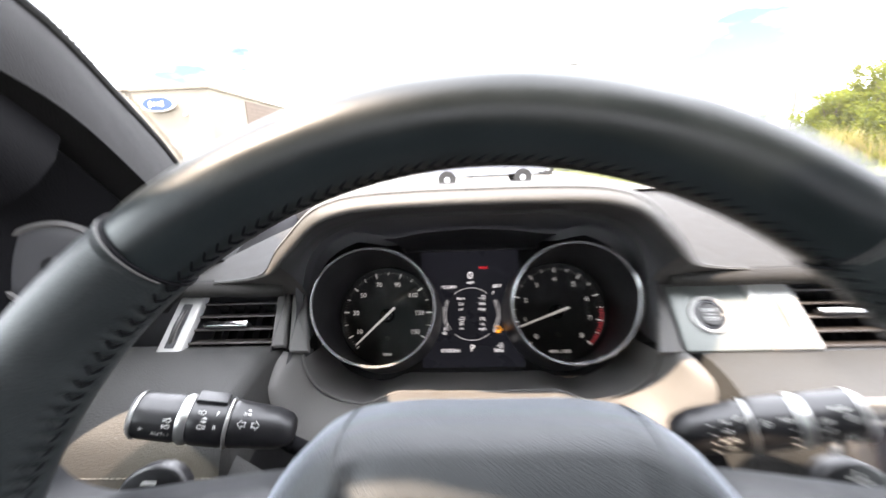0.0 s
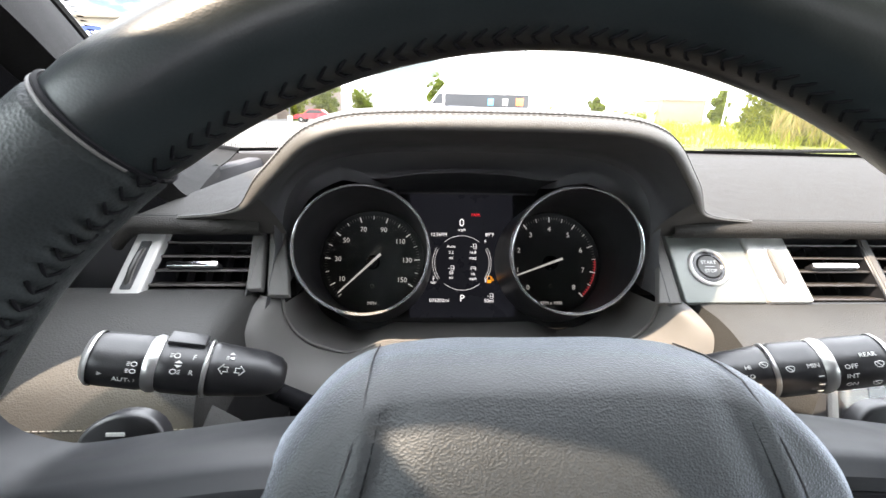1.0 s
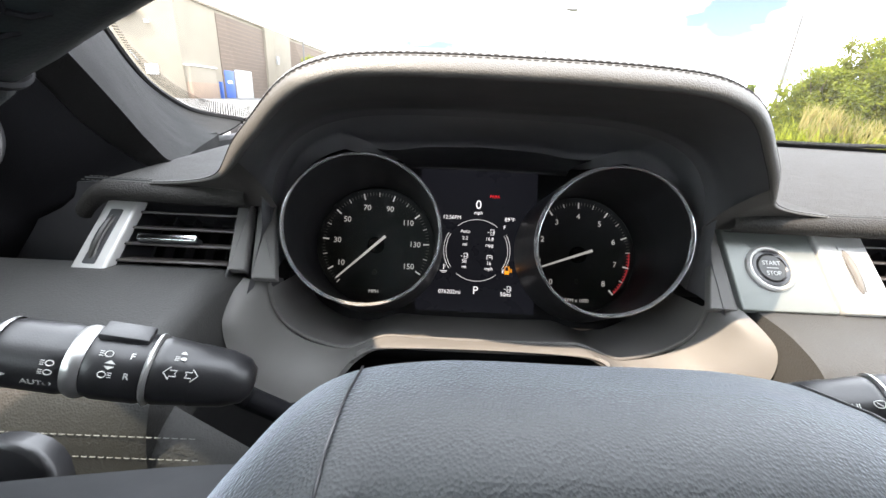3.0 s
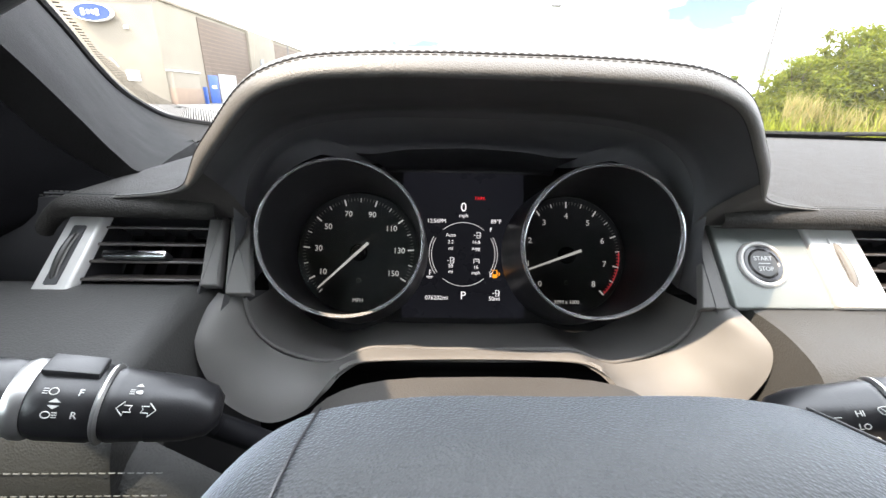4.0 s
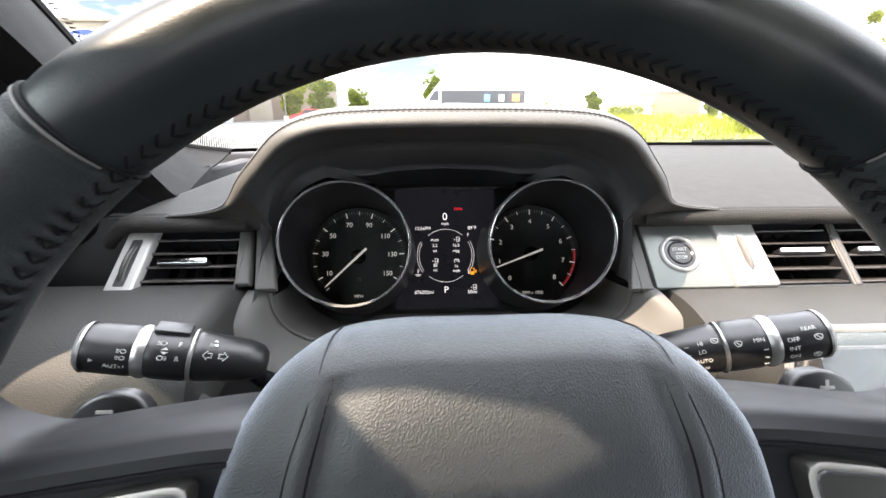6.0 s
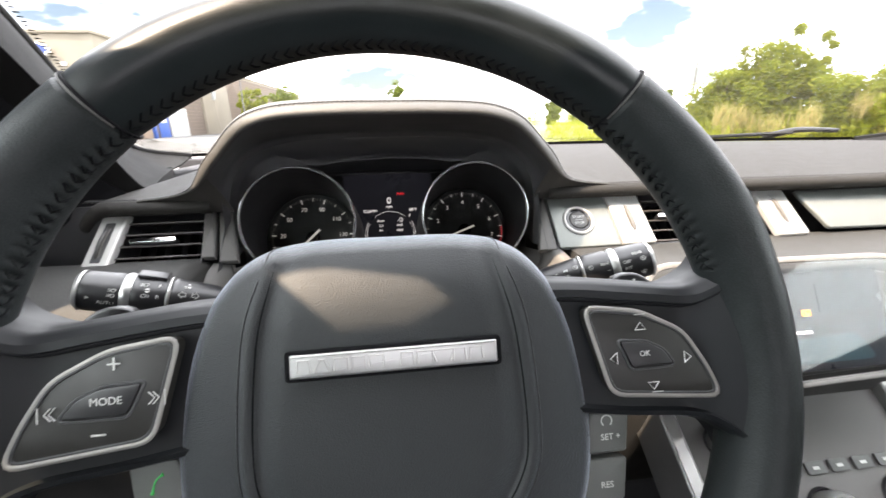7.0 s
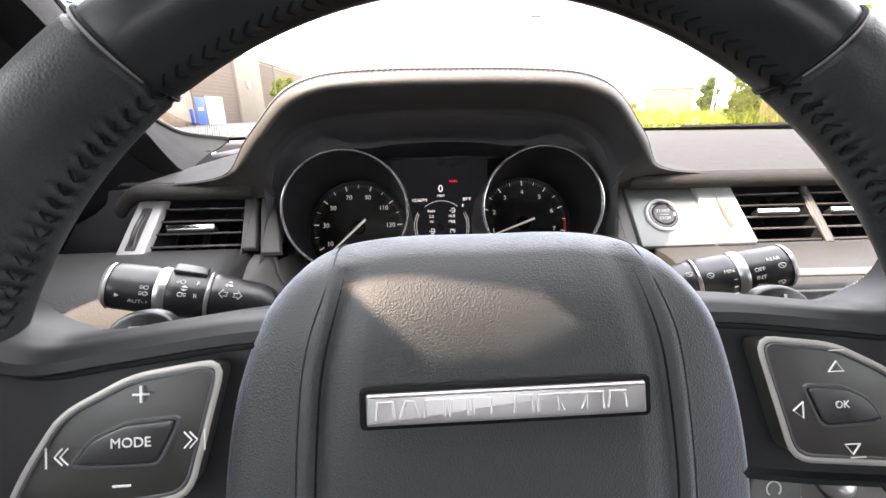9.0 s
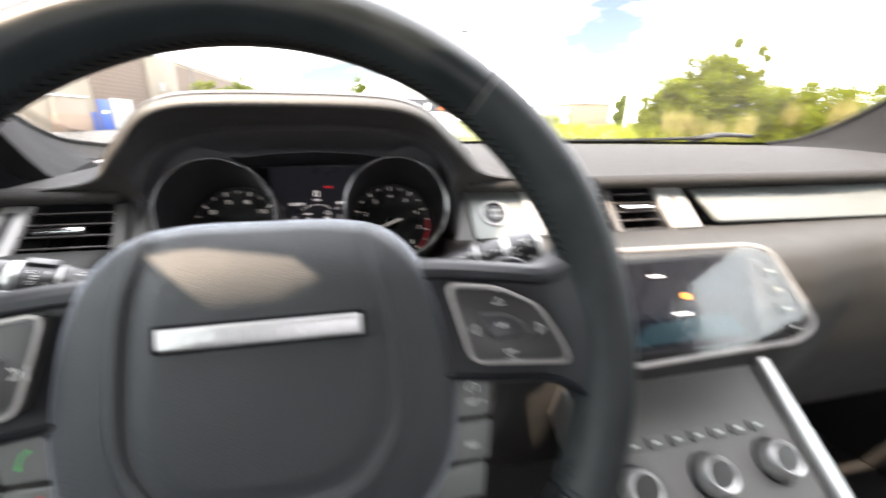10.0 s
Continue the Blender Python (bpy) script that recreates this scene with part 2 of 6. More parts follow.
def revolve(profile, n=48, cap=False):
    """A body turned round z from (radius, height) pairs."""
    bm = bmesh.new()
    rings = [[bm.verts.new((r * math.cos(math.tau * j / n), r * math.sin(math.tau * j / n), h)) for j in range(n)] for r, h in profile]
    for x, y in zip(rings, rings[1:]):
        for j in range(n):
            bm.faces.new((x[j], x[(j + 1) % n], y[(j + 1) % n], y[j]))
    if cap:
        bm.faces.new(rings[0])
        bm.faces.new(rings[-1])
    return bm


def plate(outline, depth, bevel=0.0, z0=0.0):
    """A slab with the given outline in x, y; its top lies at z0 + depth, with a rounded upper edge."""
    bm = bmesh.new()
    n = len(outline)
    cx, cy = sum(p[0] for p in outline) / n, sum(p[1] for p in outline) / n
    levels = [(0.0, z0)]
    if bevel:
        levels += [(bevel * (1 - math.cos(a)), z0 + depth - bevel + bevel * math.sin(a)) for a in (0.0, 0.52, 1.05, 1.57)]
    else:
        levels.append((0.0, z0 + depth))

    def shrink(i, d):
        a, p, b = (Vector(outline[(i + o) % n][:2]) for o in (-1, 0, 1))
        t = ((p - a).normalized() + (b - p).normalized())
        nn = Vector((-t.y, t.x)).normalized() if t.length > 1e-9 else Vector((cx - p.x, cy - p.y)).normalized()
        return p + nn * d * SIGN
    area = sum(outline[i][0] * outline[(i + 1) % n][1] - outline[(i + 1) % n][0] * outline[i][1] for i in range(n))
    SIGN = 1 if area > 0 else -1
    rings = [[bm.verts.new((*shrink(i, d), h)) for i in range(n)] for d, h in levels]
    for x, y in zip(rings, rings[1:]):
        for j in range(n):
            bm.faces.new((x[j], x[(j + 1) % n], y[(j + 1) % n], y[j]))
    bm.faces.new(rings[0])
    bm.faces.new(rings[-1])
    return bm


def rounded(outline, r, n=5):
    """An outline with its corners rounded by about r."""
    k, out = len(outline), []
    for i in range(k):
        a, p, b = (Vector(outline[(i + o) % k][:2]) for o in (-1, 0, 1))
        ra, rb = min(r, (a - p).length * 0.48), min(r, (b - p).length * 0.48)
        s, e = p + (a - p).normalized() * ra, p + (b - p).normalized() * rb
        for j in range(n):
            f = j / (n - 1)
            out.append(((1 - f) ** 2 * s + 2 * f * (1 - f) * p + f * f * e)[:])
    return out


def box(x0, x1, y0, y1, z0, z1, bevel=0.0, seg=2):
    bm = bmesh.new()
    bmesh.ops.create_cube(bm, size=1)
    bm.transform(Matrix.Translation(((x0 + x1) / 2, (y0 + y1) / 2, (z0 + z1) / 2)) @ Matrix.Diagonal((x1 - x0, y1 - y0, z1 - z0, 1)))
    if bevel:
        bmesh.ops.bevel(bm, geom=list(bm.edges), offset=bevel, segments=seg, profile=0.5, affect="EDGES")
    return bm


def merge(a, b):
    """Adds b to a, in one bmesh."""
    me = bpy.data.meshes.new("merge")
    b.to_mesh(me)
    b.free()
    a.from_mesh(me)
    bpy.data.meshes.remove(me)
    return a


def frame_of(o, x, y):
    """A pose from an origin, an x axis and roughly a y axis."""
    x = Vector(x).normalized()
    z = x.cross(Vector(y)).normalized()
    y = z.cross(x)
    m = Matrix((x, y, z)).transposed().to_4x4()
    m.translation = Vector(o)
    return m


def words(name, body, size, m, mat, parent, label="", depth=0.00012, align="CENTER"):
    """Lettering in the built-in font, as a mesh in the x, y plane of m."""
    cu = bpy.data.curves.new(name, "FONT")
    cu.body, cu.size, cu.align_x, cu.align_y, cu.extrude = body, size, align, "CENTER", depth
    cu.resolution_u = 3
    tmp = bpy.data.objects.new(name, cu)
    scene.collection.objects.link(tmp)
    me = bpy.data.meshes.new_from_object(tmp.evaluated_get(bpy.context.evaluated_depsgraph_get()))
    bpy.data.objects.remove(tmp)
    me.transform(m)
    me.materials.clear()
    me.materials.append(mat)
    ob = new(name, me)
    ob.parent = parent
    if label:
        ob["label"] = label
    return ob


def dashes(pts, length, gap, r, up=(0, 0, 1)):
    """Stitches laid along a line, joined."""
    bm = bmesh.new()
    pts = [Vector(p) for p in pts]
    total = [0.0]
    for a, b in zip(pts, pts[1:]):
        total.append(total[-1] + (b - a).length)

    def at(s):
        for i in range(len(pts) - 1):
            if total[i + 1] >= s:
                f = (s - total[i]) / max(total[i + 1] - total[i], 1e-9)
                return pts[i].lerp(pts[i + 1], f)
        return pts[-1]
    s = 0.0
    while s + length < total[-1]:
        merge(bm, tube([at(s), at(s + length * 0.5) + Vector(up) * r * 0.5, at(s + length)], r, 4, up=up))
        s += length + gap
    return bm


# ---- the car's shell ----
CAR_X = 0.37          # the car's middle, seen from the steering wheel's middle
PAD_Z, BASE_Z = 1.109, 1.115


def base_y(x):
    """The foot of the windscreen, from above."""
    return 0.87 - 0.13 * ((x - CAR_X) / 0.85) ** 2


def glass_at(u, v):
    """The windscreen: u across (-1 to 1), v from its foot to the header."""
    w = 0.845 - 0.21 * v
    x = CAR_X + u * w
    y0, y1 = base_y(x), -0.155 + 0.05 * (1 - u * u)
    return Vector((x, y0 + (y1 - y0) * v, BASE_Z + (1.500 - 0.030 * u * u - BASE_Z) * math.copysign(abs(v) ** 0.78, v)))


windscreen = thing("windscreen", "clear raked windscreen with a black dotted border", "windscreen", kind="structure")
pane = part("pane", grid(glass_at, 24, 12, (-1.03, 1.03), (0, 1)), M_WIND, windscreen)
pane.visible_shadow = False
band = bmesh.new()
for u0, u1, v0, v1 in ((-0.98, 0.98, 0.0, 0.006), (-1, 1, 0.988, 1)):
    merge(band, grid(lambda u, v: glass_at(u, v) - Vector((0, 0.004, 0.002)), 30, 8, (u0, u1), (v0, v1)))
part("glass_border", band, M_FRIT, windscreen, "black painted edge of the glass")
teeth = bmesh.new()
rim_line = spline([(-0.80, -0.004, 0), (-0.86, 0.0, 0)] + [(p, q, 0) for p, q in ((-0.90, 0.004), (-0.965, 0.021), (-0.994, 0.052), (-1.009, 0.10), (-1.008, 0.17), (-0.992, 0.27), (-0.973, 0.40), (-0.953, 0.54))], 150)
left_line = [(p.x, p.y) for p in rim_line]
bottom = [(-0.80 + 1.60 * i / 330, 0.004) for i in range(331)]
for line, sign in ((left_line, 1), (left_line, -1), (bottom, 1)):
    for i in range(len(line) - 1):
        (u0, v0), (u1, v1) = line[i], line[i + 1]
        du, dv = u1 - u0, v1 - v0
        ln = math.hypot(du * 0.845, dv * 0.95)
        nu, nv = (-dv * 0.95 / ln / 0.845, du * 0.845 / ln / 0.95) if line is bottom else (dv * 0.95 / ln / 0.845, -du * 0.845 / ln / 0.95)
        deep = 0.014 if line is bottom else max(0.006, 0.036 * (1 - v0 / 0.24))
        a = [glass_at(sign * x, y) - Vector((0, 0.004, 0.002)) for x, y in ((u0, v0), (u0 + du * 0.42, v0 + dv * 0.42), (u0 + du * 0.34 + nu * deep, v0 + dv * 0.34 + nv * deep), (u0 + du * 0.08 + nu * deep, v0 + dv * 0.08 + nv * deep))]
        teeth.faces.new([teeth.verts.new(p) for p in a])
border_dots = part("border_teeth", teeth, M_FRIT, windscreen, "fine black dotted fringe", smooth=False)
border_dots["kind"] = "stuff"


# the pillar's edge on the glass (across, up) and its crest towards the driver, from the dash to the roof
# Upper points, out of view, are moved to let sun reach the trim.
PILLAR_EDGE = [(-0.90, 0.002), (-0.975, 0.017), (-1.006, 0.048), (-1.022, 0.10), (-1.02, 0.17), (-1.004, 0.27), (-0.985, 0.40), (-0.965, 0.54), (-0.995, 0.64), (-1.005, 0.75), (-0.985, 0.92), (-0.972, 1.0)]
PILLAR_CREST = [(-0.330, 0.56, 1.110), (-0.285, 0.44, 1.111), (-0.250, 0.34, 1.111), (-0.252, 0.318, 1.128), (-0.256, 0.30, 1.153), (-0.268, 0.28, 1.189), (-0.270, 0.222, 1.245), (-0.276, 0.160, 1.282), (-0.276, 0.07, 1.335), (-0.264, -0.03, 1.388), (-0.247, -0.17, 1.452)]


def pillar_lines(n=54):
    edge = spline([(a, b, 0) for a, b in PILLAR_EDGE], n)
    return [glass_at(p.x, p.y) - Vector((0, 0.006, 0.003)) for p in edge], spline(PILLAR_CREST, n)


def other_side(p, side):
    return p if side < 0 else Vector((2 * CAR_X - p.x, p.y, p.z))


def pillar(side):
    ob = thing("pillar_left" if side < 0 else "pillar_right", "grey cloth-covered windscreen pillar flowing into the dash", "pillar", kind="structure")
    edge, crest = pillar_lines()
    n = len(edge) - 1

    def f(u, v):
        i = int(round(v * n))
        e, c = edge[i], crest[i]
        k = min(max((v - 0.144) / 0.27, 0), 1)
        mid = e.lerp(c, 0.55) + Vector((0.012, -0.010, 0.016)) * k + Vector((0, 0, -0.004)) * (1 - k)
        if u <= 0.7:
            t = u / 0.7
            p = (1 - t) ** 2 * e + 2 * t * (1 - t) * mid + t * t * c
        else:
            t = (u - 0.7) / 0.3
            p = c + Vector((-0.030, 0.004, -0.016)) * (t * t * 0.6 + t * 0.4) * k + Vector((0, 0, -0.012)) * t * (1 - k)
        return other_side(p, side)
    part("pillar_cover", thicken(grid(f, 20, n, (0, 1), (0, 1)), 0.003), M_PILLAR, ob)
    part("glass_seal", tube([other_side(p + Vector((0.003, -0.002, 0.0)), side) for p in edge], 0.0058, 8), M_FRIT, ob, "black rubber edge strip")
    return ob


for s in (-1, 1):
    pillar(s)

ROOF_X, ROOF_Y = (-0.24, 0.98), (-1.55, -0.32)


def roof_sheet():
    """The lining, its front edge bowed like the top of the glass and set to bound the sun patch."""
    def f(u, v):
        front = -0.135 + 0.05 * (1 - u * u)
        return Vector((CAR_X + u * 0.72, -2.2 + (front + 2.2) * v, 1.492 - 0.024 * u * u))
    sheet = grid(f, 48, 48, (-1, 1), (0, 1))
    opening = [p for p in sheet.faces if ROOF_X[0] < p.calc_center_median().x < ROOF_X[1] and ROOF_Y[0] < p.calc_center_median().y < ROOF_Y[1]]
    bmesh.ops.delete(sheet, geom=opening, context="FACES")
    return thicken(sheet, -0.012)


# roof lining, and plain sides that close the cabin
tagged(part("ceiling", roof_sheet(), M_LINING), "almond cloth roof lining", "ceiling", kind="structure")
# Unseen roof pane, added for fill light; its tint sets how much enters.
roof_glass = thing("window_1", "unseen tinted glass roof, its tint set for the cabin's fill light", "roof window", kind="structure")
roof_pane = part("roof_pane", box(ROOF_X[0] - 0.05, ROOF_X[1] + 0.05, ROOF_Y[0] - 0.05, ROOF_Y[1] + 0.05, 1.500, 1.505), M_ROOFGLASS, roof_glass)
roof_pane.visible_shadow = False
# Unseen plate added under the header; its notch shapes the sun patch on the hub.
SUN_MASK = frame_of((0, -0.100, 1.4555), (1, 0, 0), (0, 0.13, -0.037))
tagged(part("header_sun_mask", plate([(-0.36, -0.055), (1.05, -0.055), (1.05, 0.075), (-0.36, 0.075), (-0.36, 0.0255), (-0.245, 0.0245), (-0.211, 0.0165), (-0.206, 0.004), (-0.236, -0.0045), (-0.36, -0.006)], 0.006), M_LINING, m=SUN_MASK), "unseen plate added to shape the sun patch on the hub", "ceiling", kind="structure")
# Unseen side and rear walls, coloured charcoal to keep light off the hub.
for side in (-1, 1):
    tagged(part("wall_left" if side < 0 else "wall_right", box(CAR_X + side * 0.75 - 0.03, CAR_X + side * 0.75 + 0.03, -2.2, -0.75, 0.44, 1.487, 0.01), M_REAR), "unseen plain side wall, charcoal to cut bounced light", "wall", kind="structure")
tagged(part("floor", box(CAR_X - 0.85, CAR_X + 0.85, -2.2, 1.2, 0.40, 0.44), M_CARPET), "black carpeted cabin floor", "floor", kind="structure")
tagged(part("wall_rear", merge(box(CAR_X - 0.85, CAR_X + 0.85, -2.32, -2.21, 0.44, 1.25, 0.02), box(CAR_X - 0.7, CAR_X + 0.7, -1.0, -0.85, 0.44, 1.0, 0.05)), M_REAR), "unseen plain rear wall, charcoal to cut bounced light", "wall", kind="structure")
tagged(part("wall_front", merge(merge(box(CAR_X - 0.85, CAR_X + 0.85, 0.88, 0.92, 0.44, 1.10, 0.01), box(CAR_X - 0.80, CAR_X - 0.76, 0.28, 0.879, 0.44, 1.09, 0.01)), box(CAR_X + 0.76, CAR_X + 0.80, 0.28, 0.879, 0.44, 1.09, 0.01)), M_CARPET), "black bulkhead below the windscreen", "wall", kind="structure")

for side in (-1, 1):
    name = "door_1" if side < 0 else "door_2"
    door = thing(name, "closed car door with black plastic trim", "car door", kind="structure")
    xx = CAR_X + side * 0.80

    def skin(u, v, side=side, xx=xx):
        y = -0.74 + 1.06 * u
        z = 0.45 + 0.68 * v
        inn = 0.055 * math.exp(-((v - 0.62) / 0.13) ** 2) + 0.03 * v
        return Vector((xx - side * inn, y, z + 0.02 * (1 - u)))
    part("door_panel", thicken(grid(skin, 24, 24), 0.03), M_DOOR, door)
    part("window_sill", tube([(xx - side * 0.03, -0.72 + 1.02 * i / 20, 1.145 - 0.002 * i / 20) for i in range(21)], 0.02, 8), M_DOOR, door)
    # black panel between pillar and door, with a loudspeaker; its rear edge is set to shade the shelf
    crest = pillar_lines()[1]

    def sail(u, v, side=side, crest=crest):
        i = 4 + int(round(u * 34))
        k = min(max((i / 53 - 0.144) / 0.27, 0), 1)
        c = crest[i] + Vector((-0.028, 0.003, -0.014)) * k + Vector((-0.002, -0.002, -0.006)) * (1 - k)
        q = Vector((-0.338, c.y - 0.035, c.z - 0.03))
        r = Vector((-0.365, max(c.y - 0.075, 0.10), 1.04))
        p = c.lerp(q, v / 0.4) if v < 0.4 else q.lerp(r, (v - 0.4) / 0.6)
        return other_side(p, side)
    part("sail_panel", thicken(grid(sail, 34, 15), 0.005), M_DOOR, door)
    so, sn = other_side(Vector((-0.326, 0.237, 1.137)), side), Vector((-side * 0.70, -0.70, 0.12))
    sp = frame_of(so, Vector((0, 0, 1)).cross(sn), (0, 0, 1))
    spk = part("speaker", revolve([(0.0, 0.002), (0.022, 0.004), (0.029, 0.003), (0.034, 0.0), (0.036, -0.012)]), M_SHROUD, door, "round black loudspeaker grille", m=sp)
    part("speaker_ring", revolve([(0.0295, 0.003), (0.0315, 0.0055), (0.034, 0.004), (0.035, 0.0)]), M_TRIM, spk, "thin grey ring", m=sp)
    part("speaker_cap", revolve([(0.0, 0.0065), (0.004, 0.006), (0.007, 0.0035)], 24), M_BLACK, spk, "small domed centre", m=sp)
    # Frame tube added and placed to keep sun off the knee shelf.
    part("door_frame_sun_block", tube([other_side(Vector(p), side) for p in spline([(-0.325, 0.215, 1.215), (-0.325, 0.115, 1.295), (-0.318, 0.05, 1.352)], 14)], 0.044, 14), M_DOOR, door, "black frame tube added behind the pillar to shade the shelf")
    part("side_glass", grid(lambda u, v, side=side, xx=xx: Vector((xx - side * (0.03 + 0.075 * v), -0.73 + 0.80 * u, 1.145 + 0.285 * v)), 8, 6), M_SIDEGLASS, door, "green-tinted side glass")
    # Out-of-view rail, thickened to keep sun off the left switch pad.
    part("glass_rail", tube(spline([(CAR_X + side * 0.685, 0.06, 1.355), (CAR_X + side * 0.690, -0.10, 1.412), (CAR_X + side * 0.695, -0.4, 1.430), (CAR_X + side * 0.695, -0.73, 1.43)], 24), 0.052, 12), M_LINING, door)

# ---- the upper dashboard pad, in one piece with its rolled front edge ----
dash = thing("dashboard", "charcoal leather dashboard with a stitched front edge", "dashboard")


def pad_front(x):
    """How far back the pad's front edge lies."""
    return 0.258 + 0.05 * max(0.0, (abs(x) - 0.6)) - 0.02 * max(0, (x - 0.25)) + 0.012 * max(0.0, -x - 0.2) * 5


def end_drop(x):
    return 0.014 * (max(0.0, -x - 0.248) / 0.022) ** 2


def pad(x, v):
    yf, yb = pad_front(x), base_y(min(max(x, CAR_X - 0.84), CAR_X + 0.84)) + 0.03
    if v < 0.25:
        a = math.pi * v / 0.25
        return Vector((x, yf + 0.010 - 0.010 * math.sin(a), 1.096 + (1 - math.cos(a)) * 0.0072 - end_drop(x)))
    f = (v - 0.25) / 0.75
    return Vector((x, yf + 0.010 + (yb - yf - 0.010) * f, -end_drop(x) + 1.1104 + (BASE_Z - 0.004 - 1.1104) * f + 0.006 * math.sin(math.pi * f)))


part("top_pad", grid(pad, 22, 40, (-0.270, -0.158)), M_DASH, dash)
part("top_pad", grid(pad, 60, 40, (0.158, 1.20)), M_DASH, dash)
for off, zz in ((0.005, 1.1096), (0.012, 1.1107)):
    for x0, n in ((-0.265, 6), (0.221, 95)):
        part("stitching", dashes([Vector((x0 + i * 0.01, pad_front(x0 + i * 0.01) + off, zz)) for i in range(n)], 0.0022, 0.0012, 0.00022), M_THREAD, dash, "dark double stitched seam")["kind"] = "stuff"
for x0, n in ((-0.265, 6), (0.221, 95)):
    part("seam", tube([Vector((x0 + i * 0.01, pad_front(x0 + i * 0.01) + 0.0085, 1.1104)) for i in range(n)], 0.0005, 5), M_SHROUD, dash)

part("fascia_back", merge(box(-0.46, -0.15, 0.30, 0.33, 1.03, 1.10), box(0.15, 1.2, 0.30, 0.33, 1.03, 1.10)), M_SHROUD, dash)
# Added sheet: hides the lit bulkhead and paints the gap's shade black.
part("gap_blackout", box(-0.155, 0.155, 0.264, 0.28, 0.70, 0.984), M_SEAM, dash, "added black sheet that darkens the gap over the column")


# the shelf below the vents, rolled over to the knee panel
def shelf(x0, x1, reach, lift):
    def f(u, v):
        x = x0 + (x1 - x0) * u
        r = reach(x)
        prof = [(0.262, 1.046 + lift), (0.248, 1.0512 + lift), (0.226, 1.0525 + lift), (r + 0.03, 1.0505 + lift * 0.7), (r + 0.010, 1.043 + lift * 0.3), (r, 1.028), (r - 0.004, 1.005), (r, 0.96), (r + 0.03, 0.86), (r + 0.12, 0.70), (r + 0.3, 0.6)]
        s = v * (len(prof) - 1)
        i = min(int(s), len(prof) - 2)
        a, b = prof[i], prof[i + 1]
        t = s - i
        p0, p3 = prof[max(i - 1, 0)], prof[min(i + 2, len(prof) - 1)]
        h = [0.5 * ((2 * a[k]) + (b[k] - p0[k]) * t + (2 * p0[k] - 5 * a[k] + 4 * b[k] - p3[k]) * t * t + (3 * a[k] - p0[k] - 3 * b[k] + p3[k]) * t ** 3) for k in (0, 1)]
        # rounded off where the shelf ends at the column
        near = min(abs(x + 0.160), abs(x - 0.170)) if -0.2 < x < 0.2 else 1.0
        q = 0.016 if x < 0 else 0.008
        drop = q - math.sqrt(max(q * q - max(0.0, q - near) ** 2, 0.0)) if near > 0.0004 else 0.05
        return Vector((x, h[0], h[1] - drop))
    return f


def reach_left(x):
    return 0.150 + 0.02 * max(0.0, (-x - 0.3)) * 3


def reach_right(x):
    t = min(max((x - 0.19) / 0.06, 0), 1)
    u = min(max((x - 0.50) / 0.12, 0), 1)
    return 0.175 - 0.021 * t * t * (3 - 2 * t) + 0.021 * u * u * (3 - 2 * u)


part("knee_panel", grid(shelf(-0.40, -0.160, reach_left, 0.008), 120, 70), M_SHELF, dash)
part("lower_panel", grid(shelf(0.170, 1.2, reach_right, 0.0), 240, 70), M_SHELF, dash)


def knee_end(u, v):
    """The knee panel's lower face, carried on towards the column below the trim."""
    x = -0.166 + 0.048 * u
    top = 1.020 - 0.75 * max(0.0, x + 0.160)
    z = top + (0.76 - top) * v ** 1.6
    return Vector((x, 0.1465 + 0.022 * math.exp(-(top - z) / 0.006) + 0.10 * max(0.0, (0.95 - z)) ** 1.2, z))


part("knee_panel_end", grid(knee_end, 16, 30), M_SHELF, dash)
for dz in (0.0105, -0.0010):
    seam_row = part("stitching", dashes([Vector((x, reach_left(x) - 0.0042 + (0.0012 if dz > 0 else 0.0), 1.012 + dz)) for x in (-0.395 + 0.01 * i for i in range(27))], 0.0026, 0.0012, 0.00028, up=(0, -1, 0)), M_PALETHREAD, dash, "pale double stitched seam")
    seam_row["kind"] = "stuff"
part("passenger_strip", plate(rounded([(0.462, -0.022), (1.15, -0.03), (1.15, 0.024), (0.445, 0.026)], 0.004), 0.004, 0.0015), M_ALU, dash, "brushed aluminium trim strip",
     m=frame_of((0, 0.2555, 1.072), (1, 0, 0), (0, 0.70, 0.714)))


# ---- the instrument hood and cluster ----
hood = thing("instrument_hood", "charcoal leather hood over the dials, with a stitched lip", "instrument hood")
LIP_TOP, LIP_EDGE = 1.1822, 0.222
# half of the lip seen from the driver: across and up
LIP_LINE = spline([(0.0, 1.1822, 0), (0.03, 1.1821, 0), (0.06, 1.1812, 0), (0.08, 1.1793, 0), (0.096, 1.1750, 0), (0.107, 1.1695, 0), (0.117, 1.1622, 0), (0.127, 1.1538, 0), (0.139, 1.1438, 0), (0.153, 1.1312, 0),
                   (0.163, 1.1237, 0), (0.177, 1.1172, 0), (0.196, 1.1128, 0), (0.222, 1.1099, 0)], 90)


def lip_z(x):
    """The height of the hood's front edge: a flat arch that flares into the pad."""
    return float(np.interp(abs(x), [p.x for p in LIP_LINE], [p.y for p in LIP_LINE]))


def lip(u):
    x = LIP_EDGE * math.copysign(abs(u) ** 0.85, u)
    z = lip_z(x)
    foot = 1 - math.exp(-max(0.0, abs(x) - 0.160) * 45)
    return Vector((x + (0.003 * min(1.0, -x / 0.12) if x < 0 else 0.0), 0.190 + (LIP_TOP - z) * 0.84 + 0.011 * foot, z))


def lip_full(u):
    """How full the padded lip is: it thins where it sinks into the pad."""
    t = min(max((lip(u).z - 1.111) / 0.030, 0), 1)
    return 0.14 + 0.86 * t * t * (3 - 2 * t)


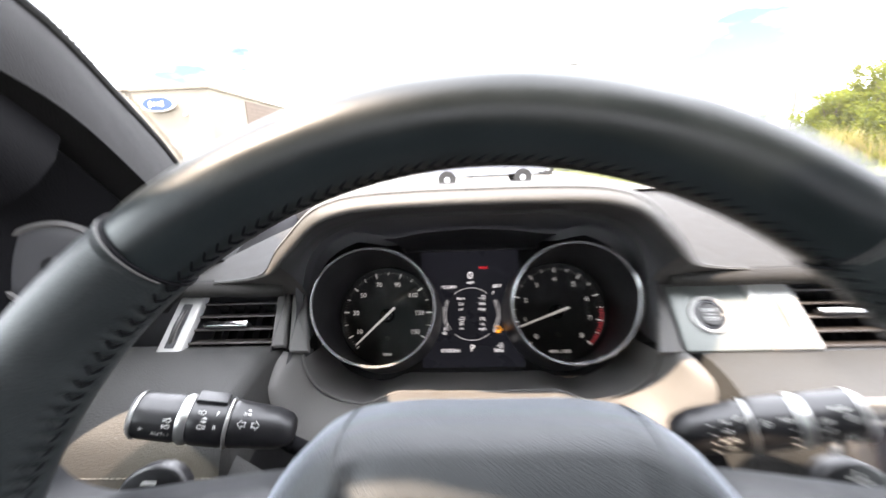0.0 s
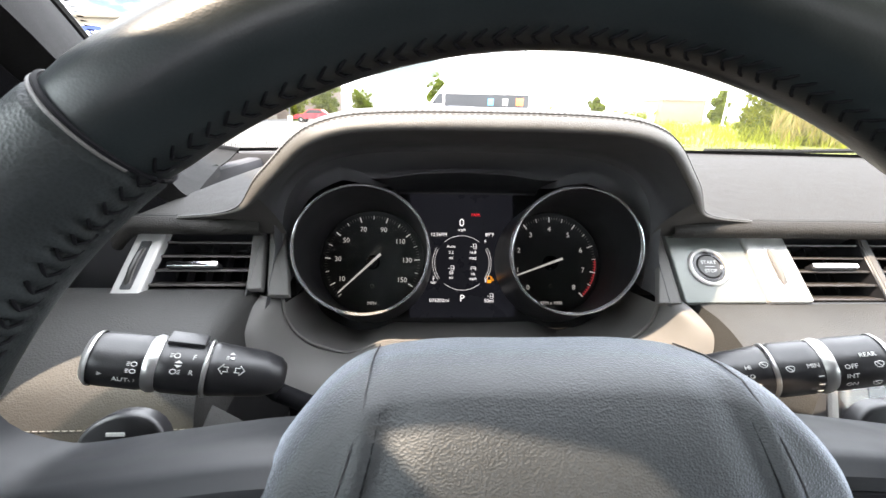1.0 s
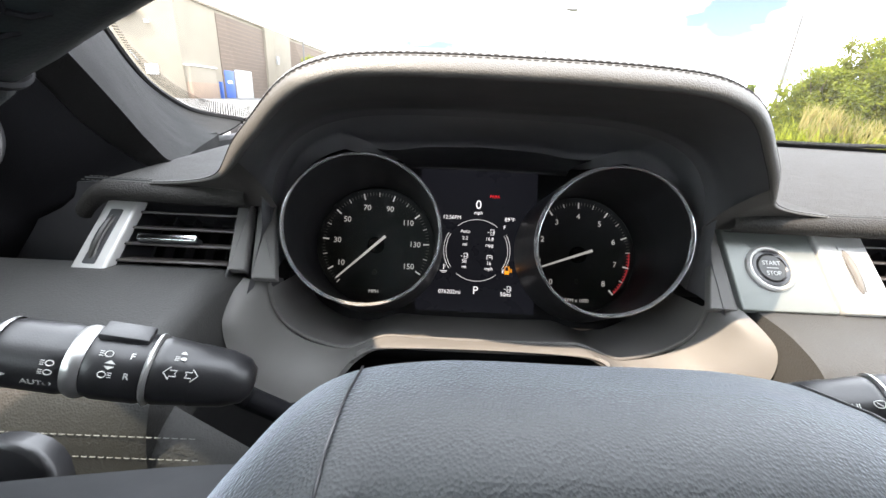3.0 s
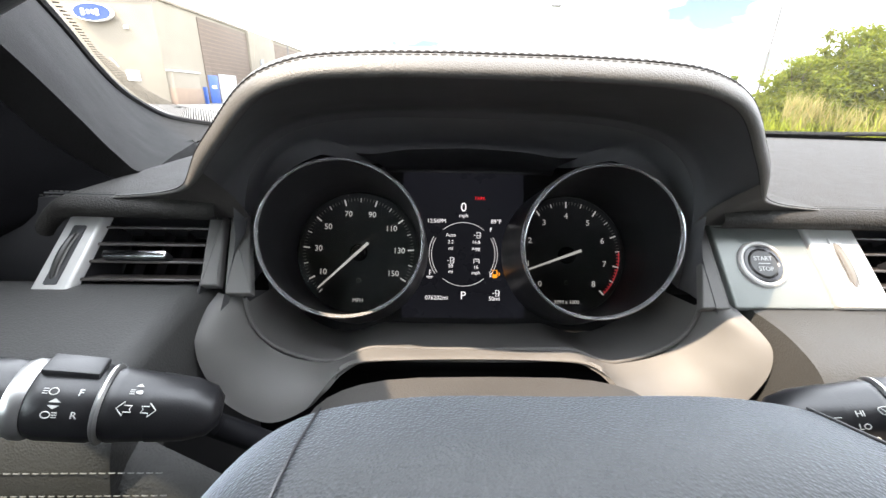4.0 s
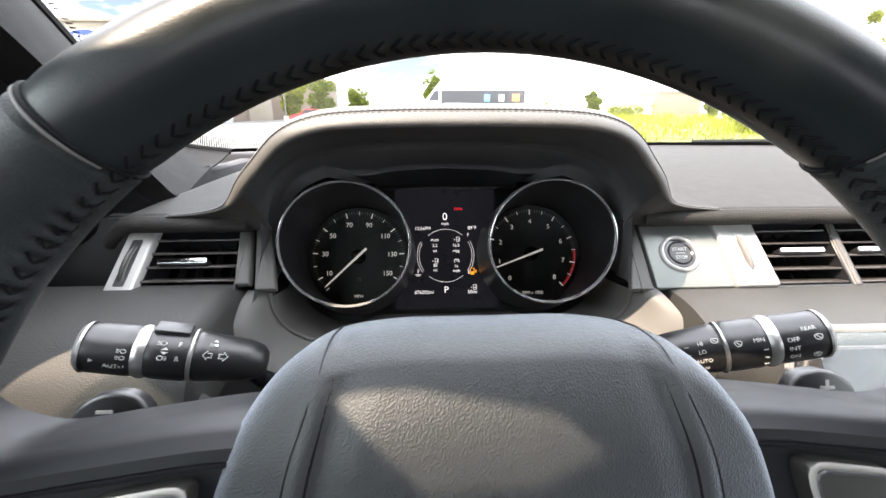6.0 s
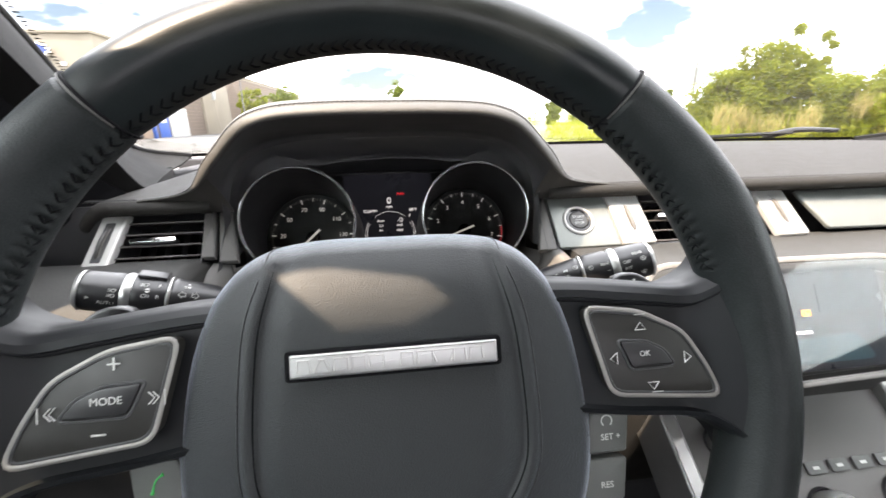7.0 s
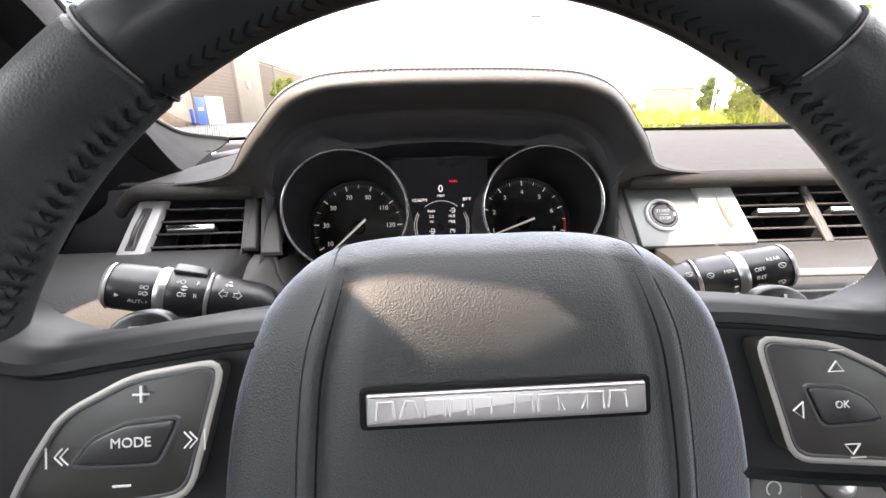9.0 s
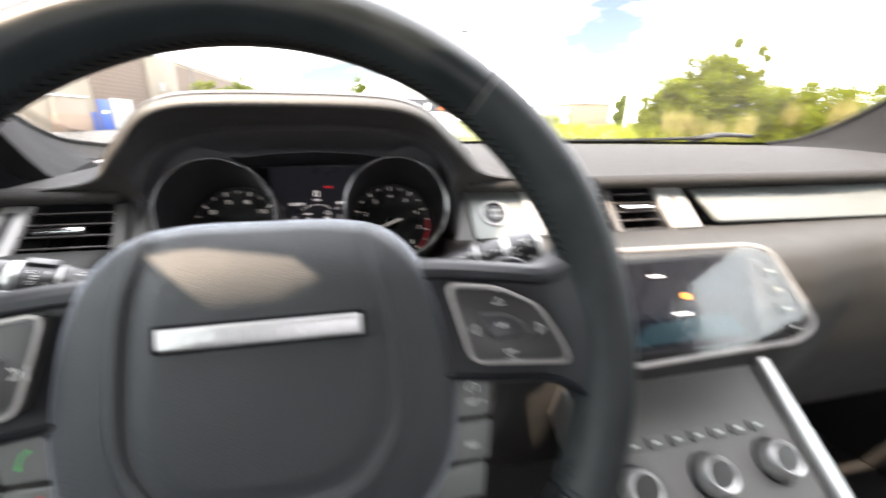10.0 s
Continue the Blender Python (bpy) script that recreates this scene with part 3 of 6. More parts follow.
def lip_normal(u):
    a, b = lip(max(u - 0.01, -1)), lip(min(u + 0.01, 1))
    d = b - a
    return Vector((-d.z, 0, d.x)).normalized()


def roll(u, v):
    """The padded lip: v from the seam over the front to the underside."""
    a = math.radians(8 + 160 * v)
    w = lip_full(u)
    return lip(u) + lip_normal(u) * w * (0.0018 + 0.0062 * math.cos(a)) + Vector((0, 0.0035 + (0.0062 * math.cos(a) - 0.0085 * math.sin(a)) * w, 0))


def hood_top(u, v):
    p = roll(u, 0.0)
    y = p.y + (max(0.64, p.y + 0.3) - p.y) * v
    z = p.z + (1.112 + (p.z - 1.11) * 0.30 - p.z) * (v ** 1.3)
    return Vector((p.x * (1 + 0.02 * v), y, z + 0.002 * math.sin(math.pi * v)))


part("hood_top", grid(hood_top, 90, 24, (-1, 1), (0.0, 1)), M_DASH, hood)
part("hood_lip", grid(roll, 110, 14, (-1, 1), (0, 1)), M_PAD, hood, "padded grained lip")
for d in (0.27, 0.37):
    pts = [roll(-0.995 + 1.99 * i / 180, d) + Vector((0, -0.0001, 0.0)) for i in range(181)]
    part("stitching", dashes(pts, 0.0021, 0.0012, 0.00022), M_THREAD, hood, "dark double stitched seam")["kind"] = "stuff"
part("seam", tube([roll(-0.995 + 1.99 * i / 80, 0.32) for i in range(81)], 0.0004, 5), M_SEAM, hood)


def cheek(side):
    """The side of the hood below the flared lip, down to the fascia."""
    def f(u, v):
        s = side * (0.62 + 0.38 * u)
        a = roll(s, 1.0)
        b = Vector((a.x, 0.270 + 0.012 * max(0.0, -a.x - 0.2) * 5, 1.0965))
        return a.lerp(b, v) + Vector((0, 0.004 * math.sin(math.pi * v), 0))
    return grid(f, 30, 8)


# Cheeks take the darker cowl colour, which holds the shade on their leather.
for side in (-1, 1):
    part("hood_cheek", cheek(side), M_COWL, hood, "leather cheek running into the pad")


def arch(u, w, top, y):
    """A dark arch over the dials; u from the left foot over the top to the right foot."""
    a = math.pi * (1 - (u + 1) / 2)
    x = w * math.copysign(abs(math.cos(a)) ** 0.5, math.cos(a))
    z = 1.05 + (top - 1.05) * abs(math.sin(a)) ** 0.5
    return Vector((x, y, z))


def mouth(u):
    """The edge where the dark lining begins: up the cheeks and along the lip."""
    if abs(u) > 0.80:
        k = (1 - abs(u)) / 0.20
        foot = mouth(math.copysign(0.80, u))
        if k < 0.6:
            z = 1.05 + 0.05 * k / 0.6
            return Vector((math.copysign(0.151, u), 0.2565 + 0.98 * (z - 1.074), z))
        f = (k - 0.6) / 0.4
        return Vector((math.copysign(0.151, u), 0.282, 1.10)).lerp(foot, f)
    x = 0.1565 * math.copysign((abs(u) / 0.80) ** 0.85, u)
    s = math.copysign((abs(x) / LIP_EDGE) ** (1 / 0.85), x)
    return roll(s, 1.0) + Vector((0, 0.0004, 0))


# the lining's rear edge over half of the dials: across, back and up
BROW = spline([(0.0, 0.350, 1.1368), (0.045, 0.346, 1.1352), (0.070, 0.338, 1.1325), (0.084, 0.325, 1.1345), (0.098, 0.311, 1.1408), (0.112, 0.305, 1.1432), (0.126, 0.302, 1.1390), (0.140, 0.299, 1.1250), (0.1515, 0.296, 1.1030)], 80)
BROW_X = [p.x for p in BROW]


def brow(u, back=0.0, down=0.0):
    """Where the lining ends: a low arch over each dial and a flat one over the display."""
    e = arch(u, 0.150, 1.150, 0.3)
    y, z = (float(np.interp(abs(e.x), BROW_X, [p[k] for p in BROW])) for k in (1, 2))
    return Vector((e.x, y + back, min(z, e.z) - down))


def inner(u, v):
    """The dark inside of the hood, from the lip to the edge of the dials."""
    rings = (mouth(u), arch(u, 0.150, 1.1645, 0.262), arch(u, 0.147, 1.1600, 0.270), brow(u), brow(u, 0.010, 0.012))
    s = v * 4
    i = min(int(s), 3)
    return rings[i].lerp(rings[i + 1], s - i)


# One lining in two tones: shade put into the outer, light into the inner.
part("hood_throat", grid(inner, 192, 8, (-1, 1), (0, 0.5)), M_LINER, hood, "outer tier of the hood's inside, darkened as if shaded")
part("hood_lining", grid(inner, 192, 10, (-1, 1), (0.5, 1)), M_INNER, hood, "inner tier above the dials, lightened as if lit")

cluster = thing("instrument_cluster", "black instrument cluster with two chrome-ringed dials and a display", "instrument cluster")
SLOPE = math.atan(0.45)
# the dial plane: x across, y up the slope, z towards the driver
DIAL = frame_of((0, 0.3245, 1.0525), (1, 0, 0), (0, math.sin(SLOPE), math.cos(SLOPE)))
part("back_plate", plate(rounded([(-0.158, -0.062), (0.158, -0.062), (0.152, 0.125), (-0.152, 0.125)], 0.03), 0.006, 0.0, -0.010), M_WELL, cluster, m=DIAL)


RING_LEAN = 14


def dial(name, cx, label, numbers, first, step, needle_at, fine, caption, red_from=None):
    """One dial: a face with ticks and numbers at the bottom of a deep chrome-ringed well."""
    c = DIAL @ Matrix.Translation((cx, 0, 0))
    face = part(name, revolve([(0.0005, -0.0012), (0.0485, -0.0012), (0.0500, -0.003)], 64), M_FACE, cluster, label, m=c)
    rim = c @ Matrix.Translation((0, 0.004, 0.070)) @ Matrix.Rotation(radians(RING_LEAN), 4, "X") @ Matrix.Diagonal((1, 0.965, 1, 1))
    well = grid(lambda u, v: (c @ Vector((0.0497 * math.cos(u), 0.0497 * math.sin(u), -0.002))).lerp(rim @ Vector((0.0515 * math.cos(u), 0.0515 * math.sin(u), 0.0)), v), 64, 8, (0, math.tau), (0, 1), wrap_u=True)
    part("well", well, M_WELL, face, "black well")
    skirt = grid(lambda u, v: (rim @ Vector((0.0535 * math.cos(u), 0.0535 * math.sin(u), -0.003))).lerp(c @ Vector((0.0557 * math.cos(u), 0.0557 * math.sin(u), 0.008)), v), 64, 8, (0, math.tau), (0, 1), wrap_u=True)
    part("outer_well", skirt, M_BLACK, face, "matt black outer well")
    part("bezel", revolve([(0.0514, -0.001), (0.0517, 0.0018), (0.0522, 0.0026), (0.0528, 0.0024), (0.0534, 0.0006), (0.0536, -0.004)], 96), M_BEZEL, face, "polished chrome ring", m=rim)
    lens = part("cover", revolve([(0.0005, 0.0), (0.0515, 0.0)], 48), M_LENS, face, "clear cover glass", m=c @ Matrix.Translation((0, 0.0015, 0.030)))
    lens.visible_shadow = False
    n = len(numbers)
    minor, reds = bmesh.new(), bmesh.new()
    total = (n - 1) * fine
    for i in range(-fine // 2 if name == "speedometer" else 0, total + 1):
        a = radians(first - step * i / fine)
        major, mid = i % fine == 0, (fine % 2 == 0 and i % (fine // 2) == 0)
        ln, w = (0.0050, 0.0005) if major else ((0.0034, 0.0003) if mid else (0.0024, 0.00013))
        if red_from is not None and i >= red_from * fine and not major:
            w, tgt = 0.0003, reds
        else:
            tgt = minor
        b = box(0.0445 - ln, 0.0445, -w, w, 0.0, 0.0004)
        b.transform(c @ Matrix.Rotation(a, 4, "Z") @ Matrix.Translation((0, 0, -0.0006)))
        if major or mid:
            part("tick_mark", b, M_MARK, face, smooth=False)
        else:
            merge(tgt, b)
    part("fine_marks", minor, M_FINEMARK, face, "thin grey scale marks", smooth=False)["kind"] = "stuff"
    if red_from is not None:
        arc = grid(lambda u, v: c @ Vector(((0.0436 + 0.0008 * v) * math.cos(u), (0.0436 + 0.0008 * v) * math.sin(u), -0.0007)), 20, 1, (radians(first - step * red_from), radians(first - step * (n - 1))))
        part("red_marks", merge(reds, arc), M_RED, face, "red limit marks", smooth=False)
    else:
        reds.free()
    for i, txt in enumerate(numbers):
        a = radians(first - step * i)
        words("number", txt, 0.0064, c @ Matrix.Translation((0.0325 * math.cos(a), 0.0325 * math.sin(a), -0.0005)), M_MARK, face)
    words("caption", caption, 0.0042, c @ Matrix.Translation((0, -0.0385, -0.0005)), M_MARK, face)
    nd = c @ Matrix.Rotation(radians(needle_at), 4, "Z")
    part("needle", plate([(-0.011, -0.0011), (0.0405, -0.0006), (0.0425, 0), (0.0405, 0.0006), (-0.011, 0.0011)], 0.0015, 0.0004, 0.0045), M_MARK, face, "white pointer", m=nd)
    part("needle_hub", revolve([(0.0001, 0.0042), (0.0055, 0.0040), (0.0068, 0.0025), (0.0070, -0.001)], 32), M_GLOSS, face, "black round hub", m=c)
    part("sensor", revolve([(0.0001, 0.0), (0.0018, 0.0), (0.002, -0.0008)], 16), M_BUTTON, face, "small grey round sensor", m=c @ Matrix.Translation((0.0, -0.0225, 0.0)))
    return face


dial("speedometer", -0.085, "matt black speedometer face with white figures", ["10", "30", "50", "70", "90", "110", "130", "150"], 209, 34.3, 223, 10, "MPH")
dial("rev_counter", 0.085, "matt black rev counter face with white figures and a red band", ["0", "1", "2", "3", "4", "5", "6", "7", "8"], 227, 34.2, 200, 10, "RPM x 1000", 6.5)



def visor(u, v):
    """The sloping lid between the dials, its rounded front edge and the underside above the display."""
    rows = [(0.086, 0.0, 0.0), (0.078, 0.30, 0.0005), (0.068, 0.66, 0.0008), (0.061, 0.95, 0.0006), (0.0600, 1.0, -0.0004), (0.0600, 0.995, -0.0022), (0.0605, 0.93, -0.0030), (0.066, 0.55, -0.0045)]
    q = v * (len(rows) - 1)
    i = min(int(q), len(rows) - 2)
    w, f, h = (a + (b - a) * (q - i) for a, b in zip(rows[i], rows[i + 1]))
    x = w * u
    y, z = (float(np.interp(abs(x), BROW_X, [p[k] for p in BROW])) for k in (1, 2))
    return Vector((x, y + 0.004, min(z, 1.137) - 0.003)).lerp(Vector((x, 0.3045 + 1.2 * x * x, 1.1238 - 0.35 * x * x)), f) + Vector((0, 0, h))


part("display_visor", grid(visor, 60, 21, (-1, 1), (0, 1)), M_BLACK, cluster, "sloping satin black lid over the display")
part("visor_edge", tube([visor(-0.86 + 1.72 * i / 60, 4.35 / 7) for i in range(61)], 0.00035, 5), M_SHROUD, cluster, "thin paler front edge of the lid")
screen = part("display", plate([(-0.050, -0.052), (0.050, -0.052), (0.050, 0.076), (-0.050, 0.076)], 0.002, 0.0, -0.0055), M_LCD, cluster, "black display with white trip figures", m=DIAL)
PX = 0.000475
UP = 1.10


def row(y):
    """Closes up the display's lower rows to fit the camera's view."""
    return y if y < 450 else 450 + (y - 450) * 0.86


def lcd(name, body, x, y, size, mat=M_LCDW):
    y = row(y)
    words(name, body, size, DIAL @ Matrix.Translation(((x - 799) * PX, (450 - y) * PX * UP, -0.0030)), mat, screen)


for body, x, y, size in (("0", 799, 376, 0.0105), ("mph", 799, 389, 0.0042), ("12:56PM", 752, 398, 0.0045), ("89°F", 856, 398, 0.0047), ("Auto", 777, 420, 0.0040),
                         ("2.2", 777, 431, 0.0040), ("mi", 777, 441, 0.0040), ("16.8", 821, 431, 0.0040), ("mpg", 821, 441, 0.0040), ("50", 777, 472, 0.0040), ("mi", 777, 482, 0.0040),
                         ("16", 821, 474, 0.0040), ("mph", 821, 484, 0.0040), ("076202mi", 753, 530, 0.0047), ("P", 799, 526, 0.0092), ("50mi", 853, 531, 0.0047), ("F", 847, 411, 0.0046), ("E", 847, 488, 0.0046)):
    lcd("readout", body, x, y, size)
lcd("park_sign", "PARK", 828, 361, 0.0036, M_LCDR)


def flat_ring(cx, cy, r, a0, a1, w, n=24):
    return grid(lambda u, v: DIAL @ Vector(((cx - 799) * PX + (r + w * (v - 0.5)) * math.cos(u), (450 - cy) * PX * UP + (r + w * (v - 0.5)) * math.sin(u), -0.0030)), n, 1, (radians(a0), radians(a1)))


rings = flat_ring(799, 450, 0.0262, 50, 130, 0.0003)
for a0, a1 in ((230, 310), (150, 215), (-35, 30)):
    merge(rings, flat_ring(799, 450, 0.0262, a0, a1, 0.0003))
for a0, a1 in ((150, 215), (-35, 30)):
    merge(rings, flat_ring(799, 450, 0.0282, a0, a1, 0.0003))
part("gauge_arcs", rings, M_LCDW, screen, "thin white arcs", smooth=False)


def icon(cx, cy, rects, mat, name):
    bm, cy = bmesh.new(), row(cy)
    for x0, x1, y0, y1 in rects:
        merge(bm, box((cx + x0 - 799) * PX, (cx + x1 - 799) * PX, (450 - cy - y1) * PX * UP, (450 - cy - y0) * PX * UP, -0.0032, -0.0029))
    part(name, bm, mat, screen, smooth=False, m=DIAL)


PUMP = ((-5, -4.2, -6, 6), (1.8, 2.6, -6, 6), (-5, 2.6, 5.2, 6), (-5, 2.6, 0.4, 1.2), (-6, 3.6, -6.6, -5.8), (3.8, 4.6, -4, 3.5), (2.6, 4.2, -4, -3.2))
icon(855, 486, PUMP + ((-4.2, 1.8, 1.2, 5.2), (6, 7.5, -2.5, 2.5)), M_LCDO, "fuel_warning")
icon(741, 487, ((-0.6, 0.6, -7, 1), (-6, 6, 3.2, 4.2), (-4, 4, 5.6, 6.4), (1, 3, -6, -5.3), (1, 3, -3, -2.3)), M_LCDW, "coolant_symbol")
for x, y in ((826, 420), (780, 462), (859, 521)):
    icon(x, y, tuple((p * 0.75, q * 0.75, r * 0.75, w * 0.75) for p, q, r, w in PUMP) + ((-9, -6, -0.4, 0.4),), M_LCDW, "fuel_symbol")
icon(822, 463, ((-4, 4, -4, -3), (-5, -4, -3, 3), (4, 5, -3, 3), (-1, 3, -1, 0)), M_LCDW, "speed_symbol")


# the satin trim below the dials
def trim_in(a):
    x = 0.152 * math.copysign(abs(math.cos(a)) ** 0.62, math.cos(a))
    z = 1.052 - 0.052 * abs(math.sin(a)) ** 0.7
    k = min(max((0.102 - abs(x)) / 0.040, 0), 1)
    k = k * k * (3 - 2 * k)
    return Vector((x + (0.010 if x < 0 else -0.004) * (abs(x) / 0.152) ** 3, 0.248 + 0.003 * k, z + 0.0130 * k))


# the trim's outer edge: down the end of one shelf, under the arch over the column, up to the other shelf
TRIM_OUT = spline([(-0.160, 0.250, 1.0535), (-0.163, 0.231, 1.046), (-0.161, 0.219, 1.037), (-0.157, 0.214, 1.022), (-0.146, 0.212, 1.000), (-0.125, 0.213, 0.985), (-0.105, 0.216, 0.990), (-0.0945, 0.219, 1.0005), (-0.084, 0.226, 1.0105), (-0.064, 0.235, 1.0130),
                   (0.0, 0.236, 1.0145), (0.064, 0.235, 1.0130), (0.084, 0.226, 1.0105), (0.0945, 0.219, 1.0005), (0.105, 0.216, 0.990), (0.127, 0.211, 0.985), (0.155, 0.207, 0.999), (0.168, 0.206, 1.022), (0.1715, 0.211, 1.038), (0.169, 0.221, 1.046), (0.163, 0.240, 1.0535)], 121)


def trim(u, v):
    i, o = trim_in(math.pi * (1 + u)), TRIM_OUT[min(int(round(u * 120)), len(TRIM_OUT) - 1)]
    bow = Vector((0, -0.006, 0.002)) * math.sin(math.pi * v) * min(1.0, (i - o).length / 0.03)
    return i.lerp(o, v) + (Vector((0, 0.006, -0.008)) if v == 0 else bow)


trim_thing = tagged(part("cluster_trim", thicken(grid(trim, 120, 14), 0.003), M_TRIM), "satin grey plastic trim curving below the dials", "dash trim")

part("edge_bead", tube([trim_in(math.pi * (1 + i / 90)) + Vector((0, -0.0022, 0.0002)) for i in range(91)], 0.0014, 8), M_TRIM, trim_thing, "rounded inner edge")


def sill(u, v):
    a = math.pi * (1 + u)
    i = trim_in(a)
    b = Vector((i.x * 0.96, 0.305, i.z - 0.014))
    return (i + Vector((0, -0.002, -0.004))).lerp(b, v)


part("well_floor", grid(sill, 60, 4), M_TRIM, cluster, "satin grey floor of the dial recess")
# satin uprights between vents and dials
FACE = frame_of((0, 0.2585, 1.074), (1, 0, 0), (0, 0.70, 0.714))
for outline in ([(-0.1515, -0.0240), (-0.1355, -0.0240), (-0.1465, 0.0285), (-0.1580, 0.0285)], [(0.1425, -0.0310), (0.1612, -0.0310), (0.1595, 0.0285), (0.1570, 0.0285)]):
    tagged(part("fascia_upright", plate(rounded(outline, 0.001), 0.006, 0.0012, -0.005), M_TRIM, m=FACE), "satin grey upright beside the dials", "dash trim", "uprights beside the dials")


# ---- steering wheel: x across, y up the wheel, z towards the driver ----
wheel = thing("steering_wheel", "black leather steering wheel with silver-edged switch pads", "steering wheel")
TILT_W = radians(20)
W = frame_of((0, 0.023, 1.059), (1, 0, 0), (0, math.sin(TILT_W), math.cos(TILT_W)))
wheel.matrix_world = W
RIM_R, RIM_A, RIM_C = 0.1710, 0.0150, 0.0175


def rim_point(th, q, k=1.0, lift=0.0):
    """th from the top, clockwise; q round the section: 0 outward, 90 degrees towards the driver."""
    rad = RIM_R + (RIM_A * k + lift) * math.cos(q)
    return Vector((rad * math.sin(th), rad * math.cos(th), (RIM_C * k + lift) * math.sin(q) - 0.004))


SEAM = radians(40)
LOW = radians(118)


def rim_arc(t0, t1, k, pleats=False):
    n = max(8, int(abs(t1 - t0) / radians(2.2)))

    fine = 8 if pleats else 1

    def f(u, v):
        e = min(u, 1 - u) * n
        th = t0 + (t1 - t0) * u
        kk = k * (0.965 if e < 0.5 else 1.0)
        thumb = 1 + 0.10 * math.exp(-((abs(math.degrees((th + math.pi) % math.tau - math.pi)) - 62) / 12) ** 2) * max(0, math.sin(v))
        lift = 0.0
        if pleats:
            q = (math.degrees(v) - 171) / 13
            deg = abs(math.degrees((th + math.pi) % math.tau - math.pi))
            w = th * 105.0 + 0.35 * math.sin(th * 37) - 0.9 * q * math.copysign(1, t1 - t0)
            lift = (0.0027 * (0.9 + 0.2 * math.sin(th * 43)) if deg < 72 or deg > 112 else 0.0) * math.exp(-q ** 4) * (abs(math.sin(w)) ** 0.55 - 0.8) * min(1.0, e * 0.5)
        return rim_point(th, v, kk * thumb, lift)
    return grid(f, n * fine, 56 if pleats else 36, (0, 1), (0, math.tau), wrap_v=True)


part("rim_top", rim_arc(-SEAM, SEAM, 1.0), M_RIM, wheel, "smooth black leather top arc")
for s in (-1, 1):
    part("rim_side", rim_arc(s * SEAM, s * LOW, 1.02, True), M_GRIP, wheel, "padded black leather grip")
    for a in (SEAM, LOW):
        ring = [rim_point(s * a, math.tau * j / 40, 1.0) for j in range(40)]
        part("rim_joint", tube(ring, 0.0007, 6, True, up=(0, 0, 1)), M_SEAM, wheel, "dark seam between the leathers")
        hi = [rim_point(s * (a + 0.0055), radians(-20 + 7 * j), 1.018) for j in range(26)]
        part("joint_bead", tube(hi, 0.00045, 6), M_TRIM, wheel, "thin grey bead on the seam")
part("rim_bottom", rim_arc(LOW, math.tau - LOW, 0.99), M_RIM, wheel, "smooth black leather bottom arc")
# gathered stitches along the inner back of the rim
stitch = bmesh.new()
for i in range(200):
    th = math.pi * (i + 0.5) / 100
    if 72 < abs(math.degrees((th + math.pi) % math.tau - math.pi)) < 112:
        continue
    sunk = -0.0003 if abs((th + math.pi) % math.tau - math.pi) < SEAM else 0.0
    for q0, q1 in ((172, 162), (172, 184)):
        a = rim_point(th - 0.010, radians(q0), 1.02, 0.0001 + sunk)
        b = rim_point(th - 0.002, radians((q0 + q1) / 2), 1.02, 0.0005 + sunk)
        c = rim_point(th + 0.010, radians(q1), 1.02, -0.0002 + sunk)
        merge(stitch, tube([a, b, c], 0.00045, 5, up=(0, 0, 1)))
gather = part("stitching", stitch, M_SEAM, wheel, "gathered cross stitching inside the rim")
gather["kind"] = "stuff"

# hub cover
HUB = [(0.0, 0.074), (0.035, 0.0735), (0.058, 0.068), (0.074, 0.052), (0.085, 0.028), (0.0925, 0.0), (0.094, -0.030), (0.086, -0.058), (0.066, -0.078), (0.035, -0.085), (0.0, -0.086)]


def hub_outline(n):
    loop = [(a, b, 0) for a, b in HUB] + [(-a, b, 0) for a, b in HUB[-2:0:-1]]
    return spline(loop, n, True)


HUB_N = 144
HUB_O = hub_outline(HUB_N)
SEAMS = [(-0.0425, 0.080), (-0.0475, 0.055), (-0.0535, 0.028), (-0.0560, -0.012), (-0.0520, -0.032), (-0.036, -0.050), (-0.010, -0.0540), (0.010, -0.0540), (0.036, -0.050), (0.0520, -0.032), (0.0560, -0.012), (0.0535, 0.028), (0.0475, 0.055), (0.0425, 0.080)]
SEAM_LINE = [(p.x, p.y) for p in spline([(a, b, 0) for a, b in SEAMS], 150)]


def seam_depth(a, b):
    """How far a place lies inside the centre panel's edge (outside: minus)."""
    best, side = 1.0, 1.0
    for (ax, ay), (bx, by) in zip(SEAM_LINE, SEAM_LINE[1:]):
        dx, dy = bx - ax, by - ay
        t = min(max(((a - ax) * dx + (b - ay) * dy) / (dx * dx + dy * dy), 0), 1)
        ex, ey = a - ax - dx * t, b - ay - dy * t
        d = math.hypot(ex, ey)
        if d < best:
            best, side = d, 1.0 if dx * ey - dy * ex > 0 else -1.0
    return best * side


def hub_c(a, b):
    """The height of the hub's face, before the sunk centre panel."""
    k = max(abs(a) / 0.094, 0)
    return 0.0055 - 0.016 * k ** 3.2 - 11.0 * max(0.0, b - 0.038) ** 2 - 5.0 * max(0.0, -b - 0.045) ** 2


def hub_relief(a, b):
    """The welt beside the centre panel and the step down into it."""
    d = seam_depth(a, b)
    t = min(max((d + 0.0012) / 0.0026, 0), 1)
    return 0.0010 * math.exp(-((d + 0.0030) / 0.0022) ** 2) - 0.0020 * t * t * (3 - 2 * t) * (1 if d < 0.004 else max(0.35, 1 - (d - 0.004) * 90))


